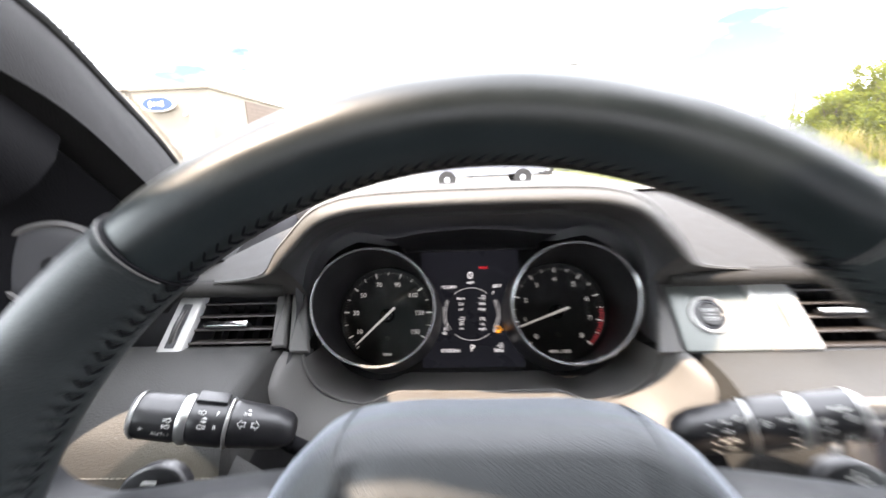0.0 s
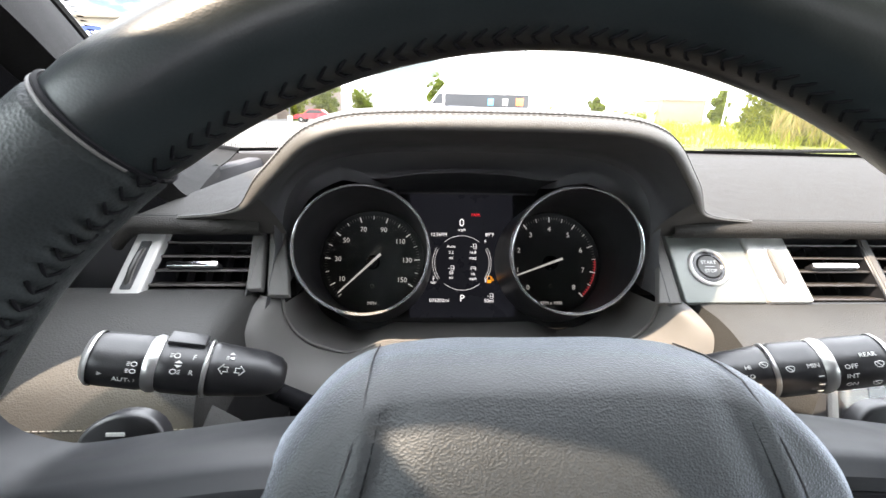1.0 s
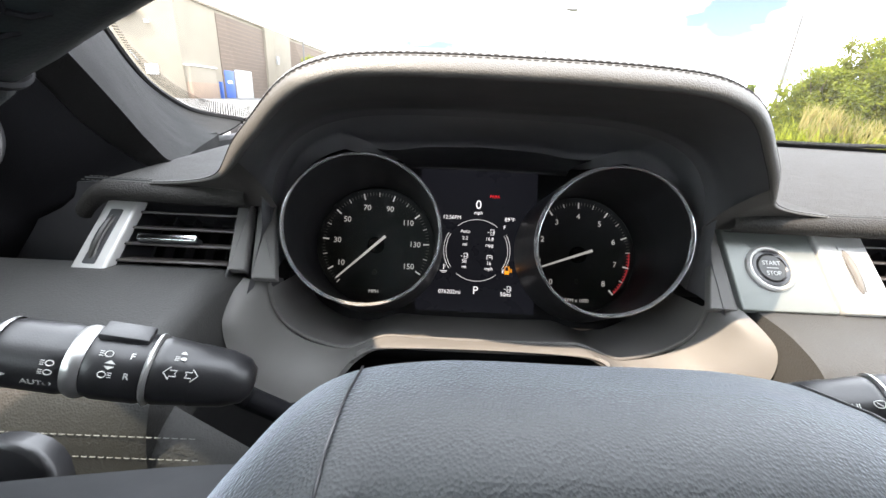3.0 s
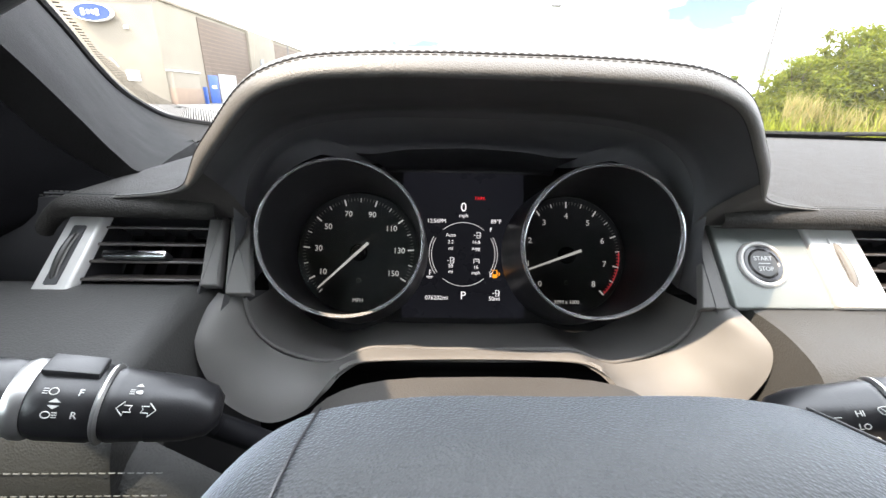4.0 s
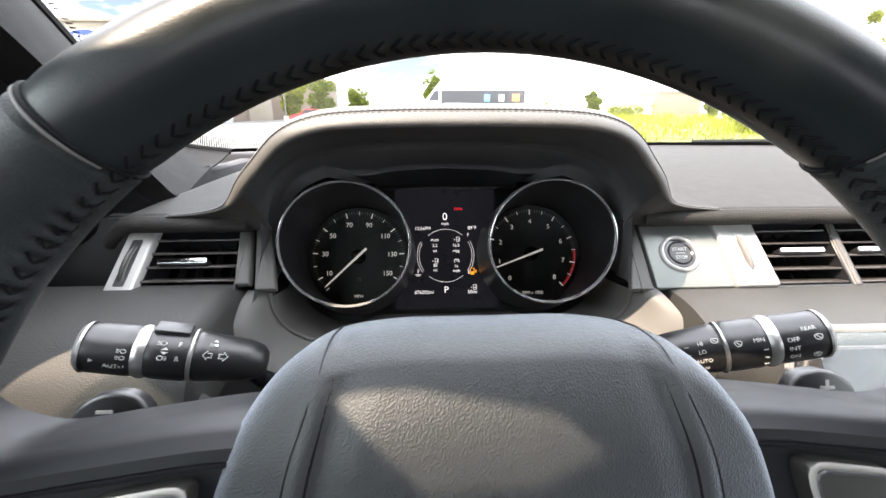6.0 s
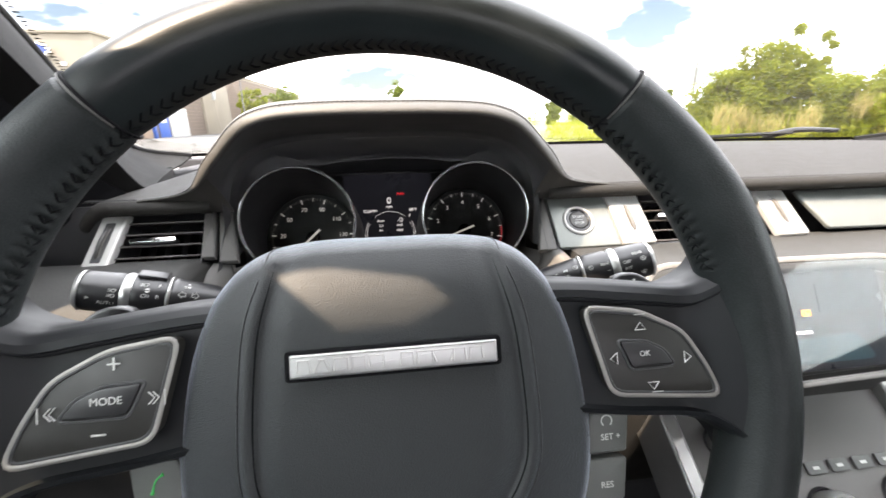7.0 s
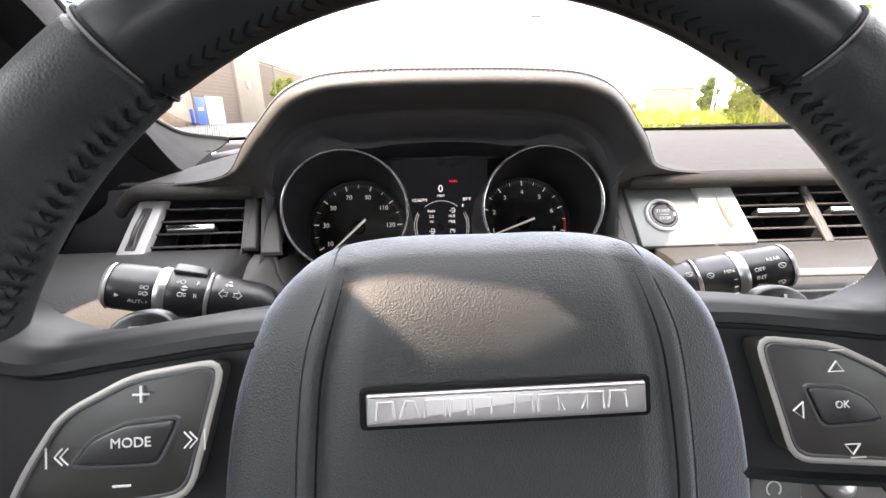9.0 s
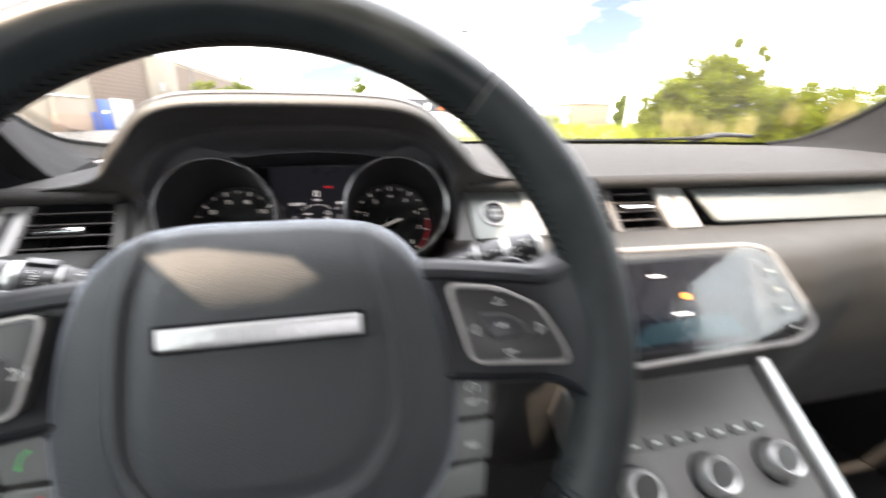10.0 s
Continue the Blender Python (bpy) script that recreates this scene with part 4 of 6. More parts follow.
HUB_STEPS = [(1.0, -0.031), (1.0, -0.016), (0.985, -0.009), (0.955, -0.003), (0.92, -0.0006)] + [(0.90 - 0.0125 * i, 0.0) for i in range(40)] + [(0.38, 0.0), (0.2, 0.0), (0.0002, 0.0)]


def hub(u, v):
    p = HUB_O[int(round(u * HUB_N)) % HUB_N]
    s, c = HUB_STEPS[int(round(v * (len(HUB_STEPS) - 1)))]
    a, b = p.x * s, p.y * s
    return Vector((a, b, hub_c(a, b) + c + (hub_relief(a, b) if s < 0.97 else 0.0)))


part("hub_cover", grid(hub, HUB_N, len(HUB_STEPS) - 1, (0, 1), (0, 1), wrap_u=True), M_HUB, wheel, "grained black hub cover with a sunk centre panel")
line = [Vector((p.x, p.y, hub_c(p.x, p.y) + hub_relief(p.x, p.y) + 0.0002)) for p in spline([(a * 1.105, b if b > 0.05 else b * 1.09, 0) for a, b in SEAMS if b < 0.075], 130)]
over = [(k * 0.0715, h) for k, h in ((0.90, 0.0), (0.955, -0.0028), (0.985, -0.0088), (1.0, -0.0155), (1.003, -0.0305))]
ends = [Vector((0.050, b, hub_c(0.050, b) + h)) for b, h in over]
line = [Vector((-p.x, p.y, p.z)) for p in ends[::-1]] + line + ends
part("hub_seam", tube(line, 0.00030, 6, up=(0, 0, 1)), M_BLACK, wheel, "thin dark seam round the centre panel")
part("hub_groove", tube([Vector((a, b, hub_c(a, b) + hub_relief(a, b) + 0.0001)) for a, b in SEAM_LINE[::2] if b < 0.066], lambda w: 0.0004 * min(1.0, 0.1 + w * 14, 0.1 + (1 - w) * 14), 6, up=(0, 0, 1)), M_SEAM, wheel, "dark groove inside the welt")
B_Y = 0.0225
# Flat black plate paints the shade of a recess that has no depth here.
part("badge_shade_plate", plate(rounded([(-0.0414, B_Y - 0.0061), (0.0454, B_Y - 0.0061), (0.0454, B_Y + 0.0061), (-0.0414, B_Y + 0.0061)], 0.002), 0.0012, 0.0006, 0.0058), M_SEAM, wheel, "black plate painting a shaded recess round the name bar")
badge = part("name_bar", plate(rounded([(-0.0393, B_Y - 0.0046), (0.0433, B_Y - 0.0046), (0.0433, B_Y + 0.0046), (-0.0393, B_Y + 0.0046)], 0.0008), 0.0022, 0.0010, 0.0062), M_SILVER, wheel, "satin chrome name bar with raised shapes")
x = -0.0366
for i, w in enumerate((0.0055, 0.0058, 0.0058, 0.0055, 0.0052, 0.004, 0.0056, 0.0060, 0.0056, 0.0052, 0.0056)):
    if i != 5:
        slant = (0.0006, 0.0018, 0.0, 0.0004, -0.0003, 0, 0.0005, 0.0, -0.0018, 0.0003, 0.0005)[i]
        loop = [Vector((x, B_Y - 0.0024, 0.0085)), Vector((x + slant, B_Y + 0.0024, 0.0085)), Vector((x + w - slant, B_Y + 0.0024, 0.0085)), Vector((x + w, B_Y - 0.0024, 0.0085))]
        part("raised_shape", tube(loop, 0.00045, 6, up=(0, 0, 1)), M_BRIGHT, badge)
    x += w + 0.0014


# spokes and switch pads
def mirror(pts, s):
    return [(s * a, b) for a, b in (pts if s > 0 else pts[::-1])]


def along(table, a):
    """A value read off a short table, rounded between its rows."""
    for (x0, y0), (x1, y1) in zip(table, table[1:]):
        if a <= x1:
            t = min(max((a - x0) / (x1 - x0), 0), 1)
            return y0 + (y1 - y0) * t
    return table[-1][1]


SPOKE_TOP = [(p.x, p.y) for p in spline([(0.070, 0.0505, 0), (0.0875, 0.0494, 0), (0.1193, 0.0455, 0), (0.1390, 0.0432, 0), (0.1480, 0.0462, 0), (0.1560, 0.0535, 0), (0.163, 0.0680, 0), (0.172, 0.0900, 0)], 40)]
SPOKE_LOW = [(p.x, p.y) for p in spline([(0.070, -0.012, 0), (0.1068, -0.0178, 0), (0.1400, -0.0215, 0), (0.1500, -0.0255, 0), (0.1570, -0.0320, 0), (0.163, -0.0430, 0), (0.172, -0.0600, 0)], 40)]


def spoke_sheet(s):
    """A spoke with a ridge along its top, a sunk switch panel and a lower edge, running up into the rim."""
    def f(u, v):
        a = 0.070 + 0.102 * u
        bt, bb = along(SPOKE_TOP, a), along(SPOKE_LOW, a)
        t = min(max((a - 0.134) / 0.036, 0), 1)
        c = -0.0045 + 0.0160 * t * t * (3 - 2 * t) - 0.75 * max(0.0, a - 0.160)
        k = 1 - t
        g = 0.0018 * k + 0.0006
        prof = [(bt - 0.001, c - 0.034), (bt, c - 0.014), (bt - 0.0022, c - 0.0048), (bt - 0.0058, c - 0.0008), (bt - 0.0092, c - 0.0008), (bt - 0.0106, c - 0.0008 - g), (bt - 0.0125, c - 0.0008 - g), (bt - 0.020, c - 0.0008 - g),
                (bb + 0.016, c - 0.0008 - g), (bb + 0.0075, c - 0.0008 - g), (bb + 0.0060, c - 0.0008 - g), (bb + 0.0048, c - 0.0006), (bb + 0.0024, c - 0.0016), (bb, c - 0.008), (bb + 0.001, c - 0.034)]
        q = v * (len(prof) - 1)
        i = min(int(q), len(prof) - 2)
        (b0, c0), (b1, c1), w = prof[i], prof[i + 1], q - i
        return Vector((s * a, b0 + (b1 - b0) * w, c0 + (c1 - c0) * w))
    return grid(f, 44, 42)


POD = [(0.0856, 0.0362), (0.1118, 0.0326), (0.1325, 0.0222), (0.1432, 0.0055), (0.1496, -0.0088), (0.0965, -0.0034)]
KEY = [(0.1035, 0.0190), (0.1140, 0.0180), (0.1205, 0.0140), (0.1245, 0.0072), (0.1080, 0.0068)]
for s in (-1, 1):
    tiltp = Matrix.Translation((0.0028, 0.0006, 0)) if s < 0 else Matrix.Identity(4)
    spoke = part("spoke", spoke_sheet(s), M_SPOKE, wheel, "dark satin spoke with a ridge along its top")
    # Black tube laid under the ridge to paint the groove's shade.
    groove = [Vector((s * (0.072 + 0.076 * i / 30), along(SPOKE_TOP, 0.072 + 0.076 * i / 30) - 0.0105, -0.0058 + 0.0160 * max(0.0, (0.072 + 0.076 * i / 30 - 0.134) / 0.036) ** 2 * 1.6)) for i in range(31)]
    part("spoke_shade_line", tube(groove, lambda w: 0.0009 * min(1.0, 6 * (1 - w)), 6), M_SEAM, spoke, "black line painting the groove's shade under the ridge")
    podw = part("switch_pad", plate(rounded(mirror(POD, s), 0.006), 0.010, 0.002, -0.0105), M_BUTTON, wheel, "dark switch pad in a silver frame", m=tiltp)
    loop = rounded(mirror(POD, s), 0.006)
    out = [Vector((a, b, -0.0005)) for a, b in loop]
    part("silver_frame", tube(out, 0.0011, 8, True, up=(0, 0, 1), flat=0.45), M_FRAME, podw, "satin silver frame", m=tiltp)
    part("frame_gap", tube([Vector((s * 0.1135 + (p.x - s * 0.1135) * 0.945, 0.0145 + (p.y - 0.0145) * 0.93, -0.0004)) for p in out], 0.0006, 6, True, up=(0, 0, 1)), M_SHROUD, podw, m=tiltp)
    wide = 1.42 if s < 0 else 1.22
    key = rounded(mirror([(0.1138 + (a - 0.1138) * wide, b + 0.0006) for a, b in KEY], s), 0.0025)
    part("centre_key", plate(key, 0.0018, 0.0006, -0.0012), M_STALK, podw, "raised centre key", m=tiltp)
    kx, ky = sum(p[0] for p in key) / len(key), sum(p[1] for p in key) / len(key)
    part("key_gap", tube([Vector((kx + (a - kx) * 1.09, ky + (b - ky) * 1.12, -0.0005)) for a, b in key], 0.0007, 6, True, up=(0, 0, 1)), M_SHROUD, podw, m=tiltp)
    at = lambda a, b, z=0.0004: tiltp @ Matrix.Translation((s * (a - 0.0015), b + 0.0015, z))
    if s > 0:
        words("key_word", "OK", 0.0034, at(0.1140, 0.0122, 0.0009), M_PRINT, podw)
        for (cx, cy), r in (((0.1115, 0.0255), 0), ((0.0985, 0.0125), 90), ((0.1330, 0.0105), -90), ((0.1160, -0.0005), 180)):
            pts = [Vector((0.0026 * math.sin(math.tau * k / 3) * 1.15, 0.0022 * math.cos(math.tau * k / 3), 0)) for k in range(3)]
            part("arrow_sign", tube(pts, 0.00028, 4, True, up=(0, 0, 1)), M_PRINT, podw, m=tiltp @ Matrix.Translation((cx, cy, 0.0003)) @ Matrix.Rotation(radians(r), 4, "Z"))
        for cy in (0.0298, -0.0052):
            part("small_bar", box(-0.0026, 0.0026, -0.00015, 0.00015, 0, 0.0003), M_PRINT, podw, m=at(0.1130 if cy > 0 else 0.1190, cy))
    else:
        words("key_word", "MODE", 0.0041, at(0.1135, 0.0122, 0.0009), M_PRINT, podw)
        part("plus_sign", merge(box(-0.0024, 0.0024, -0.0003, 0.0003, 0, 0.0003), box(-0.0003, 0.0003, -0.0024, 0.0024, 0, 0.0003)), M_PRINT, podw, m=at(0.1105, 0.0262))
        part("minus_sign", box(-0.0026, 0.0026, -0.0003, 0.0003, 0, 0.0003), M_PRINT, podw, m=at(0.1165, -0.0003))
        for cx, d in ((0.0975, 1), (0.1325, -1)):
            bm = bmesh.new()
            for o in (0, 0.0016):
                merge(bm, tube([Vector((d * (-0.001 + o), 0.0024, 0)), Vector((d * (0.0012 + o), 0, 0)), Vector((d * (-0.001 + o), -0.0024, 0))], 0.00028, 4))
            merge(bm, box(d * 0.0050 - 0.0002, d * 0.0050 + 0.0002, -0.003, 0.003, 0, 0.0003))
            part("track_sign", bm, M_PRINT, podw, m=at(cx, 0.012 if d > 0 else 0.009))
    # the lower keys beside the hub
    for i, (sym, y1, y0, xa, xb) in enumerate((("SET +", -0.0145, -0.0335, 0.090, 0.1090), ("RES", -0.0362, -0.0552, 0.086, 0.1065), ("", -0.0578, -0.0740, 0.078, 0.1025))):
        lk = part("lower_key", plate(rounded(mirror([(xa, y1), (xb, y1), (xb - 0.0025, y0), (xa - 0.006, y0)], s), 0.0015), 0.014, 0.001, -0.024), M_KEY, wheel, "small grey key")
        if s > 0 and sym:
            words("key_word", sym, 0.0040, Matrix.Translation(((xa + xb) / 2 - 0.0005, (y0 + y1) / 2 - 0.002, -0.0098)), M_PRINT, lk)
            if i == 0:
                part("speed_sign", tube([Vector((0.0975 + 0.0026 * math.cos(q), -0.0185 + 0.0026 * math.sin(q), -0.0098)) for q in (radians(-50 + 28 * j) for j in range(11))], 0.0003, 4), M_PRINT, lk)
        if s < 0 and i < 2:
            part("handset_sign", tube(spline([(-0.0955 + i * 0.004, -0.0200 - i * 0.02, -0.0098), (-0.0985 + i * 0.004, -0.0225 - i * 0.02, -0.0098), (-0.0998 + i * 0.004, -0.0275 - i * 0.02, -0.0098)], 12), lambda w: 0.00035 + 0.0005 * (abs(w - 0.5) * 2) ** 3, 6), M_GREEN if i == 0 else M_RED, lk, "green call symbol" if i == 0 else "red call symbol")
    # gear paddle behind the spoke
    pad_out = rounded(mirror([(0.120, 0.024), (0.125, 0.0460), (0.140, 0.0490), (0.153, 0.0410), (0.158, 0.004), (0.120, -0.006)], s), 0.008)
    paddle = part("gear_paddle", plate(pad_out, 0.006, 0.002, -0.052), M_BLACK, wheel, "black gear-shift paddle")
    sign = box(-0.003, 0.003, -0.0006, 0.0006, 0, 0.0004)
    if s > 0:
        merge(sign, box(-0.0006, 0.0006, -0.003, 0.003, 0, 0.0004))
    part("paddle_sign", sign, M_PRINT, paddle, m=Matrix.Translation((s * 0.139, 0.0410, -0.0459)))
part("bottom_spoke", plate(rounded([(-0.045, -0.07), (0.045, -0.07), (0.035, -0.165), (-0.035, -0.165)], 0.01), 0.02, 0.005, -0.032), M_RIM, wheel, "black lower spoke")

# ---- steering column and stalks ----
column = thing("steering_column", "dark grey plastic steering column cowl", "steering column")


def cowl(u, v):
    a = math.tau * v
    y = 0.085 + 0.085 * u
    w, h = 0.074 + 0.016 * u, 0.050 + 0.004 * u
    cx, sz = math.cos(a), math.sin(a)
    return Vector((w * math.copysign(abs(cx) ** 0.55, cx), y, 1.002 - 0.003 * u + h * math.copysign(abs(sz) ** 0.72, sz) * (1 if sz > 0 else 1.3)))


part("cowl", grid(cowl, 10, 40, wrap_v=True), M_COWL, column)
# Boss coloured black so the gap over the column reads as shade.
part("boss", tube([(0, 0.06, 1.035), (0, 0.15, 1.00)], 0.04, 24, up=(0, 0, 1)), M_SEAM, column)


def stalk(s):
    """A control stalk with two bright rings and printed symbols; s is -1 on the left, 1 on the right."""
    name, label = ("indicator_stalk", "black light and indicator stalk with silver rings and white symbols") if s < 0 else ("wiper_stalk", "black wiper stalk with silver rings and white words")
    ob = thing(name, label, "control stalk", "stalks on the steering column")
    d = Vector((s * 0.93, -0.22, 0.29)).normalized()
    o = Vector((-0.1233, 0.1383, 1.0649)) if s < 0 else Vector((0.1173, 0.1323, 1.0649))
    up = (Vector((0, -0.42, 0.90)) - d * Vector((0, -0.42, 0.90)).dot(d)).normalized()
    # local frame: x along the stalk to its tip (for s<0 reversed so that words read left to right), y up, z to the driver
    m = frame_of(o, d * s, up)

    def sec(p0, p1, r0, r1, name, mat, label="", n=8, bump=0.0):
        def f(u, v):
            t = p0 + (p1 - p0) * u
            r = r0 + (r1 - r0) * u
            e = 1 - (0.0 if p0 < 0.003 and u < 0.5 else 0.06) * max(0, 1 - min(u, 1 - u) * 12) ** 2
            k = 1 + 0.06 * math.cos(2 * v)
            return m @ Vector((s * t, r * k * e * math.sin(v) * 1.04, r * e * math.cos(v) * 0.95))
        bm = grid(f, n, 32, (0, 1), (0, math.tau), wrap_v=True)
        for end in (0, 1):
            bm.faces.new([bm.verts.new(f(end, math.tau * j / 32)) for j in range(32)])
        bmesh.ops.remove_doubles(bm, verts=bm.verts, dist=1e-6)
        return part(name, bm, mat, ob, label)
    root = part("stalk_root", revolve([(0.0001, 0.0215), (0.0052, 0.0210), (0.0086, 0.0180), (0.0108, 0.0110), (0.0117, 0.0)], 32), M_STALK, ob, "rounded root",
                m=m @ Matrix.Translation((s * 0.002, 0, 0)) @ Matrix.Rotation(radians(-90 * s), 4, "Y"))
    part("stem", tube([o - d * 0.004, o - d * 0.008 + Vector((0, 0.014, -0.022)), Vector((s * 0.074, 0.155, 1.018))], 0.005, 12), M_SEAM, ob)
    inner_seg = sec(0.002, 0.0148, 0.0117, 0.0129, "inner_section", M_STALK)
    sec(0.0148, 0.0168, 0.0135, 0.0135, "silver_ring", M_SILVER, "bright silver ring", 3)
    mid_seg = sec(0.0168, 0.0345, 0.0131, 0.0127, "middle_section", M_STALK)
    sec(0.0345, 0.0395, 0.0131, 0.0130, "wide_ring", M_SILVER, "wide bright silver ring", 3)
    end_seg = sec(0.0395, 0.0600, 0.0125, 0.0117, "end_section", M_STALK)
    cap = part("end_cap", revolve([(0.0001, 0.0030), (0.0050, 0.0028), (0.0102, 0.0018), (0.0118, 0.0), (0.0118, -0.001)], 32), M_SILVER, ob, "bright silver end cap",
               m=m @ Matrix.Translation((s * 0.060, 0, 0)) @ Matrix.Rotation(radians(90 * s), 4, "Y"))
    if s < 0:
        part("thumb_tab", box(0.0180, 0.0335, -0.0042, 0.0042, 0.0, 0.0026, 0.0008), M_STALK, mid_seg, "raised tab",
             m=m @ Matrix.Diagonal((-1, 1, 1, 1)) @ Matrix.Translation((0, 0.0108, -0.0060)) @ Matrix.Rotation(radians(-112), 4, "X"))

    def spot(t, q, r=0.0145):
        """A place on the skin: t along the stalk, q degrees up from facing the driver."""
        r *= 0.905 * (0.985 if t < 0.04 else 0.93)
        a = radians(q)
        k = 1 + 0.06 * math.cos(2 * a)
        p = Vector((s * t, r * k * math.sin(a) * 1.04, r * math.cos(a) * 0.95))
        return m @ Matrix.Translation(p) @ Matrix.Rotation(-a, 4, "X") @ Matrix.Scale(0.72, 4)
    if s < 0:
        arrow = [(-0.0032, 0), (-0.0004, 0.0030), (-0.0004, 0.0014), (0.0026, 0.0014), (0.0018, 0), (0.0026, -0.0014), (-0.0004, -0.0014), (-0.0004, -0.0030)]
        for t, dd in ((0.0082, 1), (0.0018, -1)):
            part("arrow_symbol", tube([Vector((dd * a, b, 0.0002)) for a, b in arrow], 0.00025, 4, True, up=(0, 0, 1)), M_PRINT, inner_seg, m=spot(t, 60, 0.0141))
        part("beam_symbol", plate(rounded([(-0.0008, -0.0005), (0.0016, -0.0010), (0.0020, 0.0), (0.0016, 0.0010), (-0.0008, 0.0005)], 0.0006), 0.0003), M_PRINT, inner_seg, m=spot(0.0062, 86, 0.0140))
        part("beam_lines", merge(merge(box(-0.0032, -0.0012, -0.0011, -0.0008, 0, 0.0003), box(-0.0032, -0.0012, -0.0002, 0.0001, 0, 0.0003)), box(-0.0032, -0.0012, 0.0007, 0.0010, 0, 0.0003)), M_PRINT, inner_seg, m=spot(0.0062, 86, 0.0140))
        bm = bmesh.new()
        bm.faces.new([bm.verts.new(v) for v in ((-0.0016, -0.0006, 0), (0.0016, -0.0006, 0), (0, 0.0010, 0))])
        part("turn_mark", bm, M_PRINT, inner_seg, smooth=False, m=spot(0.0062, 97, 0.0142))
        for q, ch in ((78, "F"), (46, "R")):
            words("stalk_word", ch, 0.0042, spot(0.0208, q, 0.0148), M_PRINT, mid_seg)
            loop = [Vector((0.0016 * math.cos(k) - 0.0002, 0.0014 * math.sin(k), 0.0002)) for k in (math.tau * j / 14 for j in range(14))]
            lamp = tube(loop, 0.00022, 4, True, up=(0, 0, 1))
            for yy in (-0.001, 0, 0.001):
                merge(lamp, box(0.0018, 0.0036, yy - 0.00014, yy + 0.00014, 0, 0.0003) if q < 60 else box(-0.0040, -0.0022, yy - 0.00014, yy + 0.00014, 0, 0.0003))
            part("fog_symbol", lamp, M_PRINT, mid_seg, m=spot(0.0275, q, 0.0148))
        for q, h in ((66, 0.0016), (57, -0.0016)):
            bm = bmesh.new()
            bm.faces.new([bm.verts.new(v) for v in ((-0.0022, -h / 2, 0), (0.0022, -h / 2, 0), (0, h / 2, 0))])
            part("turn_mark", bm, M_PRINT, mid_seg, smooth=False, m=spot(0.0262, q, 0.0155))
        words("stalk_word", "AUTO", 0.0042, spot(0.0455, 16), M_PRINT, end_seg)
        for q in (38, 53):
            loop = [Vector((0.0015 * math.cos(k), 0.0012 * math.sin(k), 0.0002)) for k in (math.tau * j / 14 for j in range(14))]
            lamp = tube(loop, 0.00022, 4, True, up=(0, 0, 1))
            for yy in (-0.0009, 0, 0.0009):
                merge(lamp, box(-0.0036, -0.0020, yy - 0.00014, yy + 0.00014, 0, 0.0003))
            part("lamp_symbol", lamp, M_PRINT, end_seg, m=spot(0.0425, q))
        bm = bmesh.new()
        bm.faces.new([bm.verts.new(v) for v in ((-0.001, -0.0013, 0), (0.0016, 0, 0), (-0.001, 0.0013, 0))])
        part("turn_mark", bm, M_PRINT, end_seg, smooth=False, m=spot(0.0540, 28, 0.0150))
    else:
        for q, ch in ((72, "HI"), (52, "LO"), (30, "AUTO"), (8, "OFF")):
            words("stalk_word", ch, 0.0038, spot(0.0050, q, 0.0143), M_PRINT, inner_seg)
            part("setting_mark", box(-0.0014, 0.0014, -0.0002, 0.0002, 0, 0.0003), M_PRINT, inner_seg, m=spot(-0.0015, q - 4, 0.0141))
        for t, q, host in ((0.0115, 74, inner_seg), (0.0210, 60, mid_seg), (0.0540, 52, end_seg), (0.0530, 10, end_seg)):
            fan = tube(spline([(-0.0022, 0.0010, 0.0002), (0, 0.0018, 0.0002), (0.0022, 0.0010, 0.0002), (0.0012, -0.0014, 0.0002), (-0.0012, -0.0014, 0.0002)], 16, True), 0.00022, 4, True, up=(0, 0, 1))
            merge(fan, tube([Vector((0.001, -0.001, 0.0002)), Vector((-0.001, 0.0010, 0.0002))], 0.00025, 4))
            part("wiper_symbol", fan, M_PRINT, host, m=spot(t, q, 0.0150))
        words("stalk_word", "MIN", 0.0038, spot(0.0300, 62, 0.0150), M_PRINT, mid_seg)
        for q in (40, 22, 4):
            part("setting_mark", box(-0.0014, 0.0014, -0.0002, 0.0002, 0, 0.0003), M_PRINT, mid_seg, m=spot(0.0318, q, 0.0150))
        for q, ch in ((52, "OFF"), (31, "INT"), (10, "ON")):
            words("stalk_word", ch, 0.0040, spot(0.0440, q, 0.0148), M_PRINT, end_seg)
        words("stalk_word", "REAR", 0.0036, spot(0.0515, 74, 0.0148), M_PRINT, end_seg)
    return ob


stalk(-1)
stalk(1)


# ---- vents, start panel, screen and console ----
FASC = frame_of((0, 0.2585, 1.074), (1, 0, 0), (0, 0.70, 0.714))


